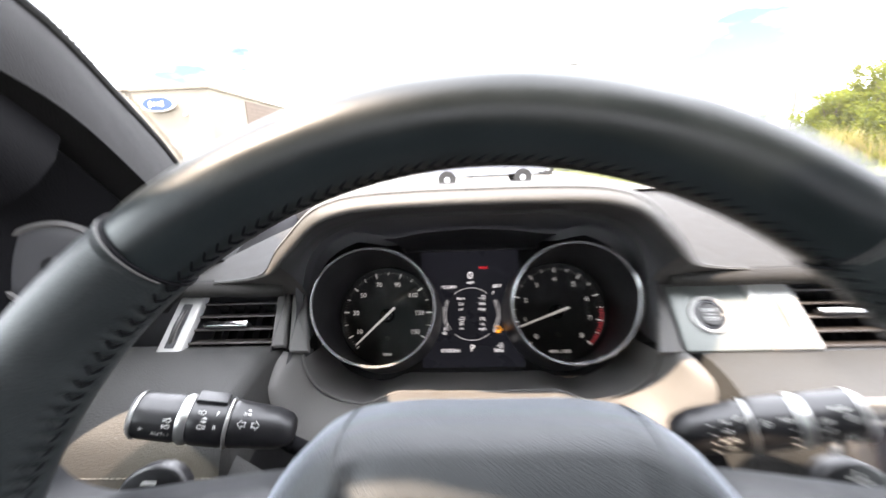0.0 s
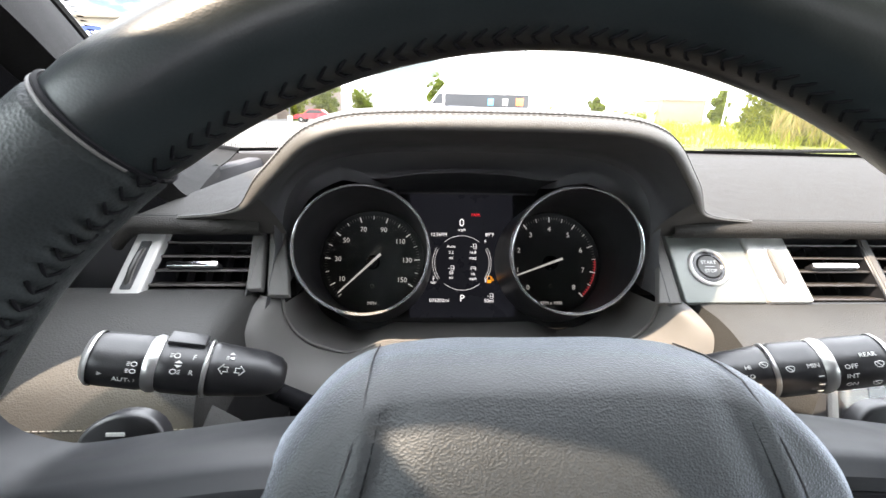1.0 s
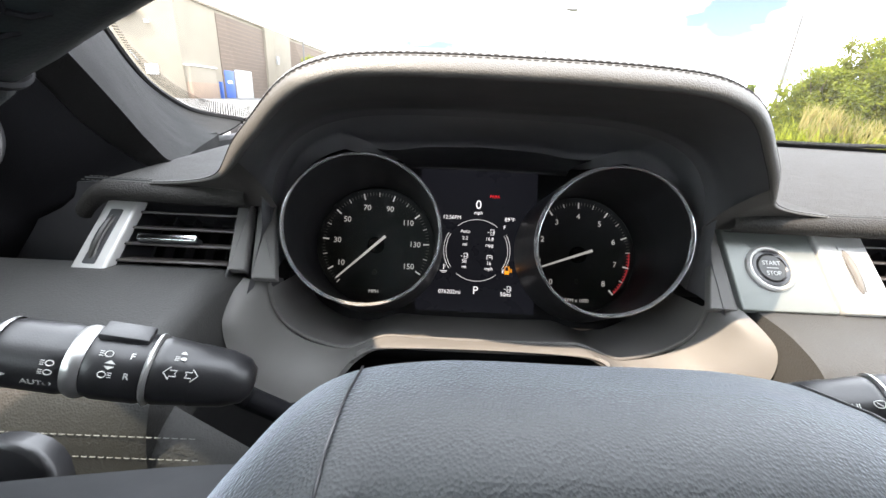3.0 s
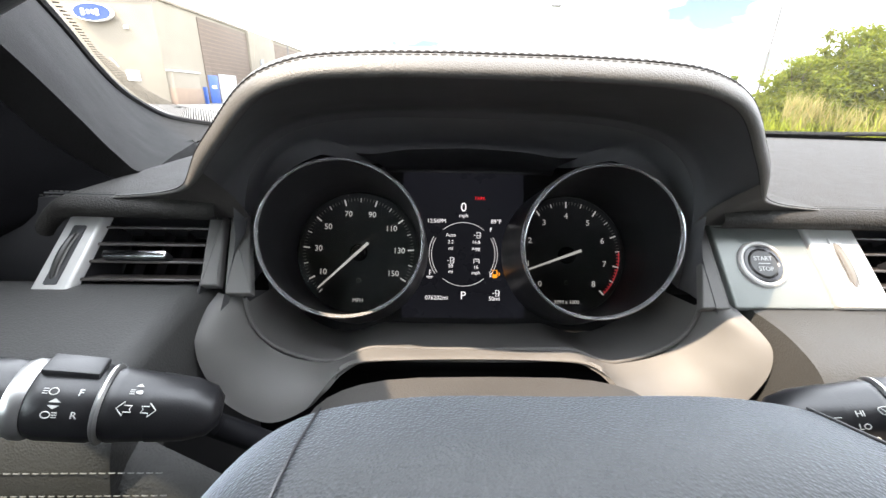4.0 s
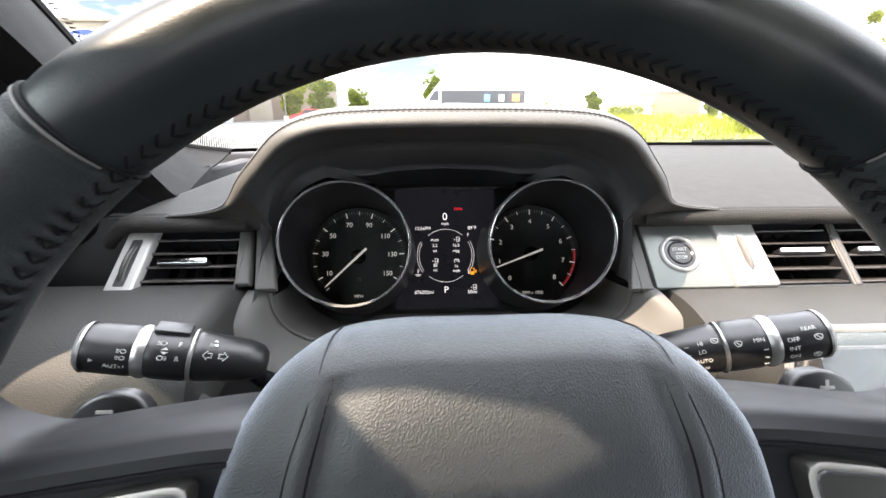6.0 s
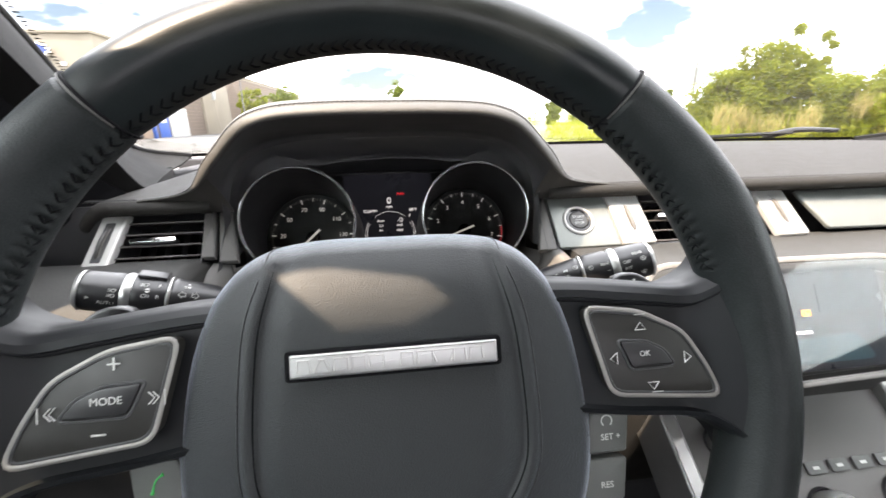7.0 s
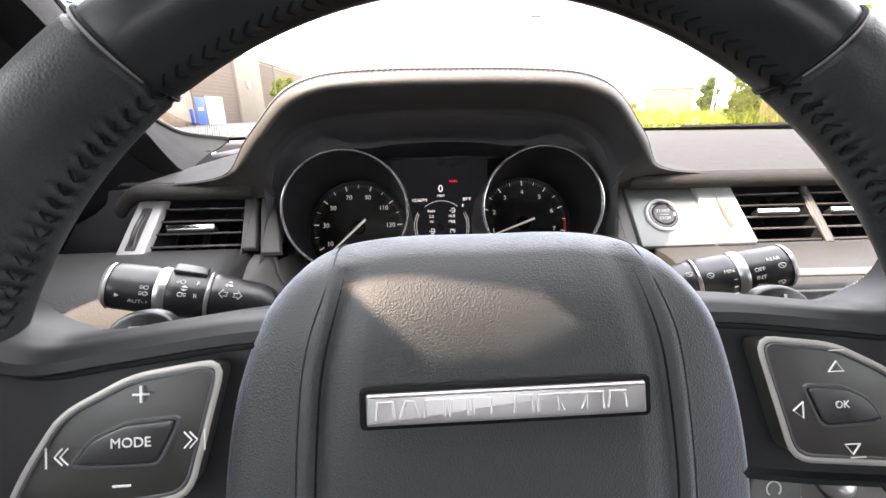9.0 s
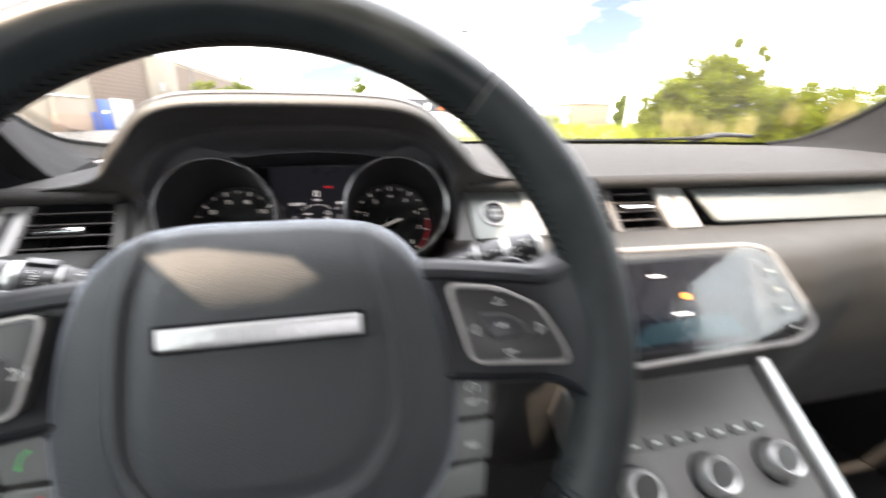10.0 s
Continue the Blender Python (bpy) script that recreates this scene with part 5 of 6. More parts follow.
def slot_block(ob, x0, x1, name="chrome_block", skew=0.006, mat=M_BRIGHT, slot=M_SILVER, grip=M_TRIM):
    """A bright block with a slot and a thumbwheel."""
    o = rounded([(x0, -0.031), (x1, -0.031), (x1 - skew, 0.031), (x0 - skew, 0.031)], 0.003)
    block = part(name, plate(o, 0.007, 0.002, -0.002), mat, ob, "satin silver end block", m=FASC)
    cx = (x0 + x1) / 2 - skew / 2
    lean = lambda b: cx - skew * b / 0.062
    part("slot", plate(rounded([(lean(-0.021) - 0.0042, -0.021), (lean(-0.021) + 0.0036, -0.021), (lean(0.018) + 0.0036, 0.018), (lean(0.018) - 0.0042, 0.018)], 0.0012), 0.0008, 0, 0.0047), slot, block, "narrow slot", m=FASC)
    arc = [radians(-75 + 10 * j) for j in range(16)]
    roller = part("thumbwheel", tube([Vector((lean(0.0165 * math.sin(q) - 0.002) - 0.0012, 0.0165 * math.sin(q) - 0.002, 0.0030 + 0.0036 * math.cos(q))) for q in arc], lambda w: 0.0012 + 0.0010 * math.sin(math.pi * w), 8), grip, block, "dark rounded thumbwheel", m=FASC)
    part("wheel_edge", tube([Vector((lean(0.0165 * math.sin(q) - 0.002) + 0.0012, 0.0165 * math.sin(q) - 0.002, 0.0034 + 0.0036 * math.cos(q))) for q in arc], 0.0005, 6), M_TRIM, roller, "paler edge", m=FASC)
    return block


def vent(x0, x1, label, block=None, tab_at=0.5):
    ob = thing("air_vent", label, "air vent", "air vents in the dashboard")
    part("vent_back", plate([(x0, -0.03), (x1, -0.03), (x1, 0.03), (x0, 0.03)], 0.002, 0, -0.034), M_SEAM, ob, m=FASC)
    frame_bm = box(x0 - 0.001, x1 + 0.001, 0.0275, 0.031, -0.03, 0.001, 0.0006, 1)
    merge(frame_bm, box(x0 - 0.001, x1 + 0.001, -0.032, -0.0295, -0.03, 0.001, 0.0006, 1))
    merge(frame_bm, box(x0 - 0.002, x0, -0.032, 0.031, -0.03, 0.001, 0.0006, 1))
    merge(frame_bm, box(x1, x1 + 0.002, -0.032, 0.031, -0.03, 0.001, 0.0006, 1))
    part("vent_frame", frame_bm, M_BLACK, ob, m=FASC)
    for i in range(5):
        y = -0.0235 + 0.0118 * i
        b = box(x0, x1, -0.009, 0.009, -0.0009, 0.0009, 0.0006, 1)
        b.transform(FASC @ Matrix.Translation((0, y, -0.008)) @ Matrix.Rotation(radians(-62), 4, "X"))
        part("slat", b, M_SLAT, ob)
    for i in range(1, 5):
        b = box(x0 + (x1 - x0) * i / 5 - 0.0006, x0 + (x1 - x0) * i / 5 + 0.0006, -0.029, 0.027, -0.03, -0.021)
        part("vane", b, M_WELL, ob, m=FASC)
    tx = x0 + (x1 - x0) * tab_at
    w = 0.019
    t = part("vent_tab", plate(rounded([(tx - w, -0.0026), (tx + w, -0.0026), (tx + w, 0.0026), (tx - w, 0.0026)], 0.0015), 0.007, 0.0012, -0.004), M_BLACK, ob, "sliding tab", m=FASC @ Matrix.Translation((0, -0.0005, 0)))
    part("tab_face", plate(rounded([(tx - w, -0.0016), (tx + w, -0.0016), (tx + w, 0.0026), (tx - w, 0.0026)], 0.0012), 0.0012, 0.0005, 0.0031), M_CHROME, t, "bright tab edge", m=FASC @ Matrix.Translation((0, -0.0005, 0)))
    if block:
        slot_block(ob, *block)
    return ob


# Slot tones carry the light: dark on the shaded left, pale on the sunlit right.
vent(-0.240, -0.168, "black slatted side vent with a bright tab and silver end block", (-0.2625, -0.2410, "chrome_block", -0.007, M_BRIGHT, M_SHROUD, M_BUTTON), 0.42)
vent(0.263, 0.326, "black slatted centre vent with a bright tab and silver end block", (0.2285, 0.2635, "chrome_block", 0.005), 0.5)
vent(0.336, 0.390, "black slatted centre vent with a bright tab and silver end block", (0.400, 0.436), 0.5)
tagged(part("vent_divider", plate(rounded([(0.3275, -0.031), (0.3345, -0.031), (0.3345, 0.031), (0.3275, 0.031)], 0.001), 0.006, 0.0015, -0.004), M_TRIM, m=FASC), "satin grey bar between two vents", "dash trim")
tagged(part("vent_edge", plate(rounded([(-0.1672, -0.0195), (-0.1555, -0.0195), (-0.1610, 0.0285), (-0.1712, 0.0285)], 0.001), 0.006, 0.0015, -0.004), M_TRIM, m=FASC), "satin grey bar beside the side vent", "dash trim")

start = thing("start_panel", "brushed aluminium panel with a round start button", "start panel")
part("panel", plate(rounded([(0.1628, -0.031), (0.2268, -0.031), (0.2225, 0.031), (0.1608, 0.031)], 0.002), 0.005, 0.0012, -0.002), M_ALU, start, "brushed aluminium panel", m=FASC)
BTN = FASC @ Matrix.Translation((0.1885, -0.0015, 0.003))
btn = part("start_button", revolve([(0.0001, 0.0022), (0.0088, 0.0021), (0.0094, 0.0014), (0.0102, 0.0008), (0.0122, 0.0012), (0.0126, -0.001)], 48), M_BUTTON, start, "black round push button", m=BTN)
part("button_ring", revolve([(0.0130, 0.0), (0.0134, 0.0022), (0.0148, 0.0026), (0.0160, 0.0016), (0.0164, -0.001)], 64), M_BRIGHT, btn, "silver ring", m=BTN)
part("button_groove", revolve([(0.0096, 0.0012), (0.0104, 0.0018), (0.0124, 0.0016)], 48), M_GLOSS, btn, m=BTN)
words("button_word", "START", 0.0042, BTN @ Matrix.Translation((0, 0.0032, 0.0022)), M_PRINT, btn)
words("button_word", "STOP", 0.0042, BTN @ Matrix.Translation((0, -0.0040, 0.0022)), M_PRINT, btn)
part("button_line", box(-0.004, 0.004, -0.0004, 0.0, 0.0020, 0.0023), M_PRINT, btn, m=BTN)

# centre screen
media = thing("infotainment_screen", "dark touch screen in a silver bezel", "screen")
SCR = frame_of((0.352, 0.140, 1.010), (1, 0, 0), (0, 0.45, 0.893))
BEZ = [(-0.138, 0.053), (0.070, 0.050), (0.092, 0.044), (0.124, -0.018), (0.126, -0.034), (0.104, -0.046), (-0.144, -0.052), (-0.157, -0.03), (-0.150, 0.042)]
part("housing", plate(rounded([(a * 0.93, b * 0.84 - 0.003) for a, b in BEZ], 0.012), 0.055, 0.003, -0.056), M_SHROUD, media, "black housing", m=SCR)
bez_loop = [Vector((a, b, 0.0015)) for a, b in rounded(BEZ, 0.016, 7)]
part("bezel", tube(bez_loop, 0.0027, 8, True, up=(0, 0, 1), flat=0.7), M_FRAME, media, "satin silver bezel", m=SCR)
disp = part("display", plate([(-0.128, -0.040), (0.062, -0.040), (0.062, 0.040), (-0.128, 0.040)], 0.001, 0, 0.0), M_LCD, media, "dark display", m=SCR)
part("display_map", merge(box(-0.125, 0.058, -0.036, -0.004, 0.0010, 0.0014), box(0.0, 0.05, 0.006, 0.03, 0.0010, 0.0014)), M_LCDG, disp, "slate blue map area", smooth=False, m=SCR)
part("display_water", plate(rounded([(-0.08, -0.034), (0.045, -0.034), (0.03, -0.012), (-0.06, -0.016)], 0.008), 0.0004, 0, 0.0016), M_LCDB, disp, "pale blue area", m=SCR)
part("display_mark", merge(box(-0.030, -0.012, -0.010, -0.008, 0.0020, 0.0024), box(-0.05, -0.035, 0.026, 0.028, 0.0020, 0.0024)), M_LCDW, disp, "white bars", smooth=False, m=SCR)
part("display_orange", box(-0.018, -0.010, 0.004, 0.009, 0.0020, 0.0024), M_LCDO, disp, "orange mark", smooth=False, m=SCR)
for i in range(4):
    part("side_key", plate(rounded([(0.074 + i * 0.006, 0.030 - 0.019 * i), (0.092 + i * 0.006, 0.030 - 0.019 * i), (0.095 + i * 0.006, 0.017 - 0.019 * i), (0.078 + i * 0.006, 0.017 - 0.019 * i)], 0.002), 0.002, 0.0006, 0.0), M_BUTTON, media, "dark side key", m=SCR)
    part("key_sign", box(0.082 + i * 0.006, 0.089 + i * 0.006, 0.0225 - 0.019 * i, 0.0245 - 0.019 * i, 0.0020, 0.0023), M_PRINT, media, m=SCR)
cover = part("cover", plate(rounded([(a * 0.98, b * 0.97) for a, b in BEZ], 0.012), 0.0004, 0, 0.0030), M_SCREEN, media, "glossy cover glass", m=SCR)
cover.visible_shadow = False

# centre console
console = thing("centre_console", "charcoal centre console with silver side rails and control knobs", "centre console")
CON = frame_of((0.363, 0.105, 0.8630), (1, 0, 0), (0, 0.79, 0.61))
part("console_top", plate(rounded([(-0.104, -0.30), (0.104, -0.30), (0.110, 0.085), (-0.110, 0.085)], 0.008), 0.03, 0.003, -0.031), M_TRIM, console, m=CON)
part("console_body", box(0.255, 0.471, -0.25, 0.18, 0.44, 0.66, 0.01), M_SHROUD, console)
for s in (-1, 1):
    part("side_rail", plate(rounded([(s * 0.107, -0.30), (s * 0.124, -0.30), (s * 0.128, 0.088), (s * 0.112, 0.088)], 0.002), 0.05, 0.003, -0.042), M_SILVER, console, "satin silver side rail", m=CON)
for i, (kx, ky, r) in enumerate(((-0.085, -0.018, 0.0178), (-0.006, -0.018, 0.0178), (0.070, -0.016, 0.0178))):
    kb = part("knob", revolve([(0.0001, 0.016), (r * 0.70, 0.016), (r * 0.80, 0.0172), (r * 0.92, 0.0155), (r, 0.010), (r * 1.02, 0.0)], 40), M_SILVER, console, "silver rotary knob", m=CON @ Matrix.Translation((kx, ky, 0)))
    part("knob_face", revolve([(0.0001, 0.0168), (r * 0.64, 0.0166), (r * 0.68, 0.0160)], 32), M_BUTTON, kb, "dark knob face", m=CON @ Matrix.Translation((kx, ky, 0)))
    part("knob_ring", revolve([(r * 1.05, 0.0), (r * 1.12, 0.002), (r * 1.2, 0.0)], 32), M_BLACK, kb, m=CON @ Matrix.Translation((kx, ky, 0)))
for i in range(7):
    kx = -0.072 + 0.024 * i
    part("console_key", plate(rounded([(kx - 0.009, 0.012), (kx + 0.009, 0.012), (kx + 0.009, 0.022), (kx - 0.009, 0.022)], 0.002), 0.002, 0.0006, 0.0), M_KEY, console, "small grey key", m=CON)
    part("key_sign", box(kx - 0.003, kx + 0.003, 0.0155, 0.0180, 0.002, 0.0023), M_PRINT, console, m=CON)
vol = CON @ Matrix.Translation((-0.078, 0.046, 0))
kv = part("knob", revolve([(0.0001, 0.012), (0.0075, 0.012), (0.009, 0.011), (0.0105, 0.008), (0.0108, 0.0)], 32), M_SILVER, console, "small silver volume knob", m=vol)
part("knob_ring", revolve([(0.0112, 0.0), (0.0122, 0.0015), (0.0135, 0.0)], 32), M_BLACK, kv, m=vol)


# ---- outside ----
# Asphalt, stucco and brown block are set dark to offset the cabin's exposure.
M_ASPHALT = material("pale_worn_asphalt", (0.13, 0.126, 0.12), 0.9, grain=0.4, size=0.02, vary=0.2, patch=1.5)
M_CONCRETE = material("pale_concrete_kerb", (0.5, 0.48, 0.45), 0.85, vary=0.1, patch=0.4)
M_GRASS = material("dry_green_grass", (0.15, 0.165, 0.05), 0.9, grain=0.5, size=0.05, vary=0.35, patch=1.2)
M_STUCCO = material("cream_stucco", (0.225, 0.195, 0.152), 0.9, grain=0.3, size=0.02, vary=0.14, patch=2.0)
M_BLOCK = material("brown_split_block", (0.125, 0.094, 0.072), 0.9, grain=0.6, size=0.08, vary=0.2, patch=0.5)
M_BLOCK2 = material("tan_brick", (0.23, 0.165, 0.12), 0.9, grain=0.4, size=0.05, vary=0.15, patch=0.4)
M_WHITE = material("white_paint", (0.75, 0.75, 0.73), 0.45, vary=0.06, patch=0.5)
# Door paint dimmed so it doesn't burn out at the cabin's exposure.
M_ROLLER = material("dimmed_pale_door_paint", (0.42, 0.42, 0.40), 0.5, vary=0.12, patch=0.6)
# Steel darkened so the poles stay visible against the bright sky.
M_POLE = material("darkened_grey_pole", (0.10, 0.10, 0.10), 0.6, 0.2, vary=0.1, patch=0.2)
M_BLUE = material("blue_paint", (0.025, 0.08, 0.30), 0.45, vary=0.1, patch=0.3)
M_SIGNBLUE = material("dark_blue_sign", (0.01, 0.04, 0.22), 0.35, vary=0.08, patch=0.4)
M_STEEL = material("grey_steel", (0.35, 0.36, 0.36), 0.5, 0.3, vary=0.1, patch=0.2)
M_DARKGLASS = material("dark_window_glass", (0.02, 0.022, 0.025), 0.1, vary=0.1, patch=0.4)
M_REDCAR = material("red_car_paint", (0.38, 0.02, 0.03), 0.25, coat=0.5, vary=0.06, patch=0.5)
M_GREYCAR = material("grey_car_paint", (0.22, 0.23, 0.26), 0.3, 0.3, coat=0.5, vary=0.06, patch=0.5)
M_TYRE = material("black_tyre", (0.015, 0.015, 0.015), 0.8, vary=0.1)
M_BARK = material("brown_bark", (0.12, 0.09, 0.06), 0.9, grain=0.6, size=0.02, vary=0.3, patch=0.1)


def leaf_material(name, a, b):
    m = material(name, a, 0.6, vary=0.2, patch=0.4, spec=0.12)
    n, l = m.node_tree.nodes, m.node_tree.links
    p = n["Principled BSDF"]
    geo, mix = n.new("ShaderNodeNewGeometry"), n.new("ShaderNodeMixRGB")
    mix.inputs[1].default_value, mix.inputs[2].default_value = (*a, 1), (*b, 1)
    l.new(geo.outputs["Random Per Island"], mix.inputs[0])
    l.new(mix.outputs[0], p.inputs["Base Color"])
    trans, add, out = n.new("ShaderNodeBsdfTranslucent"), n.new("ShaderNodeMixShader"), n["Material Output"]
    l.new(mix.outputs[0], trans.inputs[0])
    add.inputs[0].default_value = 0.45
    l.new(p.outputs[0], add.inputs[1])
    l.new(trans.outputs[0], add.inputs[2])
    l.new(add.outputs[0], out.inputs[0])
    return m


M_LEAF = leaf_material("yellow_green_leaves", (0.20, 0.22, 0.022), (0.105, 0.135, 0.014))
M_LEAF2 = leaf_material("mid_green_leaves", (0.16, 0.19, 0.03), (0.09, 0.13, 0.02))
M_GRASSLEAF = leaf_material("sunny_grass_blades", (0.26, 0.28, 0.03), (0.17, 0.20, 0.02))
M_REED = leaf_material("dry_tan_reeds", (0.34, 0.26, 0.11), (0.22, 0.22, 0.07))

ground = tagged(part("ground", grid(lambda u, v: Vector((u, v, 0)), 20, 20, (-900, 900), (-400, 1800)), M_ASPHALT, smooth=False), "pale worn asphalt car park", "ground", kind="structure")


def bank(u, v):
    x = 5.5 + u * 400 * u
    y = -30 + 330 * v
    return Vector((x, y, 0.02 + 0.35 * min(1, u * 8) + 0.08 * noise.noise(Vector((x * 0.3, y * 0.3, 0)))))


tagged(part("verge", grid(bank, 40, 120), M_GRASS), "rough yellow-green grass verge", "grass", kind="structure")
tagged(part("kerb", box(5.3, 5.5, -30, 300, 0, 0.15, 0.02), M_CONCRETE), "pale concrete kerb beside the grass", "kerb", kind="structure")


def leaves(centres, count, size, rnd, stretch=1.0, upright=False, width=0.38):
    """Many small leaf blades round a set of clumps."""
    verts, faces = [], []
    for _ in range(count):
        c, r = centres[rnd.randrange(len(centres))]
        d = Vector((rnd.gauss(0, 1), rnd.gauss(0, 1), rnd.gauss(0, 1))).normalized() * r * rnd.random() ** 0.6
        p = c + d
        t = Vector((rnd.gauss(0, 1), rnd.gauss(0, 1), rnd.gauss(0.3, 1))).normalized() * size * rnd.uniform(0.6, 1.3) * stretch
        if upright:
            t = Vector((rnd.gauss(0, 0.3), rnd.gauss(0, 0.3), 1)).normalized() * size * rnd.uniform(0.5, 1.3) * stretch
        w = t.cross(Vector((rnd.gauss(0, 1), rnd.gauss(0, 1), rnd.gauss(0, 1)))).normalized() * size * width
        k = len(verts)
        verts += [p - t, p + w, p + t, p - w]
        faces.append((k, k + 1, k + 2, k + 3))
    return verts, faces


def leafy(name, verts, faces, mat, parent, label=""):
    me = bpy.data.meshes.new(name)
    me.from_pydata(verts, [], faces)
    me.materials.append(mat)
    ob = new(name, me)
    ob.parent = parent
    if label:
        ob["label"] = label
    ob["kind"] = "stuff"
    return ob


def plant(name, x, y, h, w, seed, mat, label, category, trunk=0.35, count=5000, size=0.11, group=""):
    """A shrub or tree: a forked stem, limbs and a loose crown of leaf clumps."""
    rnd = random.Random(seed)
    ob = thing(name, label, category, group)
    base = Vector((x, y, 0.25))
    wood = bmesh.new()
    clumps = []
    n = rnd.randint(5, 7)
    for i in range(n):
        a = math.tau * (i + rnd.random() * 0.7) / n
        top = base + Vector((math.cos(a) * w * rnd.uniform(0.15, 0.42), math.sin(a) * w * rnd.uniform(0.15, 0.42), h * rnd.uniform(0.62, 0.92)))
        mid = base.lerp(top, 0.45) + Vector((rnd.gauss(0, 0.05) * w, rnd.gauss(0, 0.05) * w, h * 0.08))
        line = spline([base + Vector((0, 0, -0.3)), base.lerp(mid, 0.5), mid, top], 9)
        merge(wood, tube(line, lambda f: 0.02 * h * (1 - 0.85 * f) * 0.6, 5))
        for k in range(20):
            f = trunk + (1 - trunk) * rnd.random()
            c = line[min(int(f * 8), 8)] + Vector((rnd.gauss(0, 0.13) * w, rnd.gauss(0, 0.13) * w, rnd.gauss(0, 0.09) * h - 0.04 * h))
            clumps.append((c, w * rnd.uniform(0.06, 0.20)))
    part("trunk", wood, M_BARK, ob, "brown forked stems")
    v, f = leaves(clumps, count, size, rnd)
    leafy("crown", v, f, mat, ob, "loose leafy crown")
    return ob


for i, (far_off, turn, h, w, c, m) in enumerate(((20.5, 39.2, 1.9, 1.3, 6000, M_LEAF), (20, 40.5, 2.9, 1.9, 11000, M_LEAF), (20, 42.7, 3.5, 2.5, 17000, M_LEAF), (20, 44.8, 3.8, 2.5, 18000, M_LEAF), (20, 46.6, 4.0, 2.2, 17000, M_LEAF),
                                              (24, 49.4, 2.5, 2.4, 9000, M_LEAF2), (19.5, 51.8, 2.7, 2.4, 13000, M_LEAF), (19.5, 54.6, 2.3, 3.0, 12000, M_LEAF), (20, 57.6, 2.2, 3.8, 10000, M_LEAF), (20, 61.5, 2.3, 4.2, 9000, M_LEAF), (22, 66.0, 2.6, 4.6, 8000, M_LEAF))):
    plant("shrub", far_off * math.sin(radians(turn)), far_off * math.cos(radians(turn)), h * 1.05, w * 1.1, 11 + i, m, "bright yellow-green leafy shrub on the verge" if m is M_LEAF else "darker olive-green shrub behind the bright ones", "shrub", 0.08, int(c * 1.5), 0.075, "shrubs on the verge")
rnd = random.Random(3)


def verge_spot(near, far_off, z0, z1):
    d, a = rnd.uniform(near, far_off), radians(rnd.uniform(22, 66))
    return Vector((d * math.sin(a), d * math.cos(a), rnd.uniform(z0, z1)))


reed_c = [(verge_spot(16.5, 18.5, 0.4, 1.5), rnd.uniform(0.2, 0.45)) for _ in range(60)]
reed_c = [(c, q) for c, q in reed_c if c.x > c.y * 0.86]
v, f = leaves(reed_c, 2200, 0.22, rnd, 1.7, True, 0.06)
reeds = leafy("tall_grass", v, f, M_REED, None)
tagged(reeds, "dry tan reeds and tall grass below the shrubs", "grass")
grass_c = [(verge_spot(15, 70, 0.2, 0.55), 0.6) for _ in range(900)]
grass_c = [(c, q) for c, q in grass_c if c.x > 6.3]
v, f = leaves(grass_c, 52000, 0.10, rnd, 1.7, True, 0.12)
tufts = leafy("grass_tufts", v, f, M_GRASSLEAF, None)
tagged(tufts, "rough yellow-green grass tufts on the verge", "grass")
for i, (x, y, h, w, m) in enumerate(((2.4, 90, 10.3, 4.6, M_LEAF2), (-16.0, 68, 6.6, 4.6, M_LEAF2), (-13.3, 89, 6.2, 5.0, M_LEAF2), (32.6, 46, 4.6, 2.0, M_LEAF2), (22.6, 55.6, 4.4, 2.0, M_LEAF2), (12, 60, 2.6, 6.0, M_LEAF), (20, 62, 2.8, 7.0, M_LEAF), (30, 62, 2.8, 8.0, M_LEAF), (-17.6, 58, 6.0, 3.4, M_LEAF))):
    plant("tree" if h > 3 else "bush", x, y, h, w, 40 + i, m, "green leafy tree beyond the car park" if h > 3 else "low green bush on the far verge", "tree" if h > 3 else "bush", (0.5 if h > 9 else 0.3) if h > 3 else 0.1, 9000 if h > 3 else 4500, 0.24 if h > 3 else 0.14)

# the large commercial building
build = thing("commercial_building", "large cream and brown commercial building with a blue oval sign", "building")
WX, H = -23.5, 8.4
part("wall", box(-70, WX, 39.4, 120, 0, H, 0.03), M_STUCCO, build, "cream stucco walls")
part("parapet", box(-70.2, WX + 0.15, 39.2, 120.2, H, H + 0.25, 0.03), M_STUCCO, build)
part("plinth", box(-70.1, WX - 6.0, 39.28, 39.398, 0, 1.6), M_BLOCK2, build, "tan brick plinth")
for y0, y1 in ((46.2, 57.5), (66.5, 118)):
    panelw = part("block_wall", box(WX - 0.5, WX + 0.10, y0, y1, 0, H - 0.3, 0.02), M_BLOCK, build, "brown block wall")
    joints = bmesh.new()
    for k in range(1, 20):
        merge(joints, box(WX + 0.095, WX + 0.112, y0 + 0.03, y1 - 0.03, k * 0.4, k * 0.4 + 0.03))
    part("mortar_joint", joints, M_BLOCK2, panelw, "paler mortar courses", smooth=False)
part("pier", box(WX - 0.5, WX + 0.35, 57.6, 66.4, 0, H + 0.1, 0.03), M_STUCCO, build, "cream pier")
part("wall_light", box(WX + 0.35, WX + 0.6, 60.5, 61.1, 4.4, 5.4, 0.03), M_STEEL, build, "grey wall lamp")
part("low_annex", box(WX - 0.4, WX + 0.5, 39.6, 44.0, 0, 2.8, 0.03), M_STUCCO, build, "low cream annex")
part("annex_roof", box(WX - 0.4, WX + 0.62, 39.5, 44.1, 2.8, 2.92, 0.02), M_WHITE, build, "white edged roof")
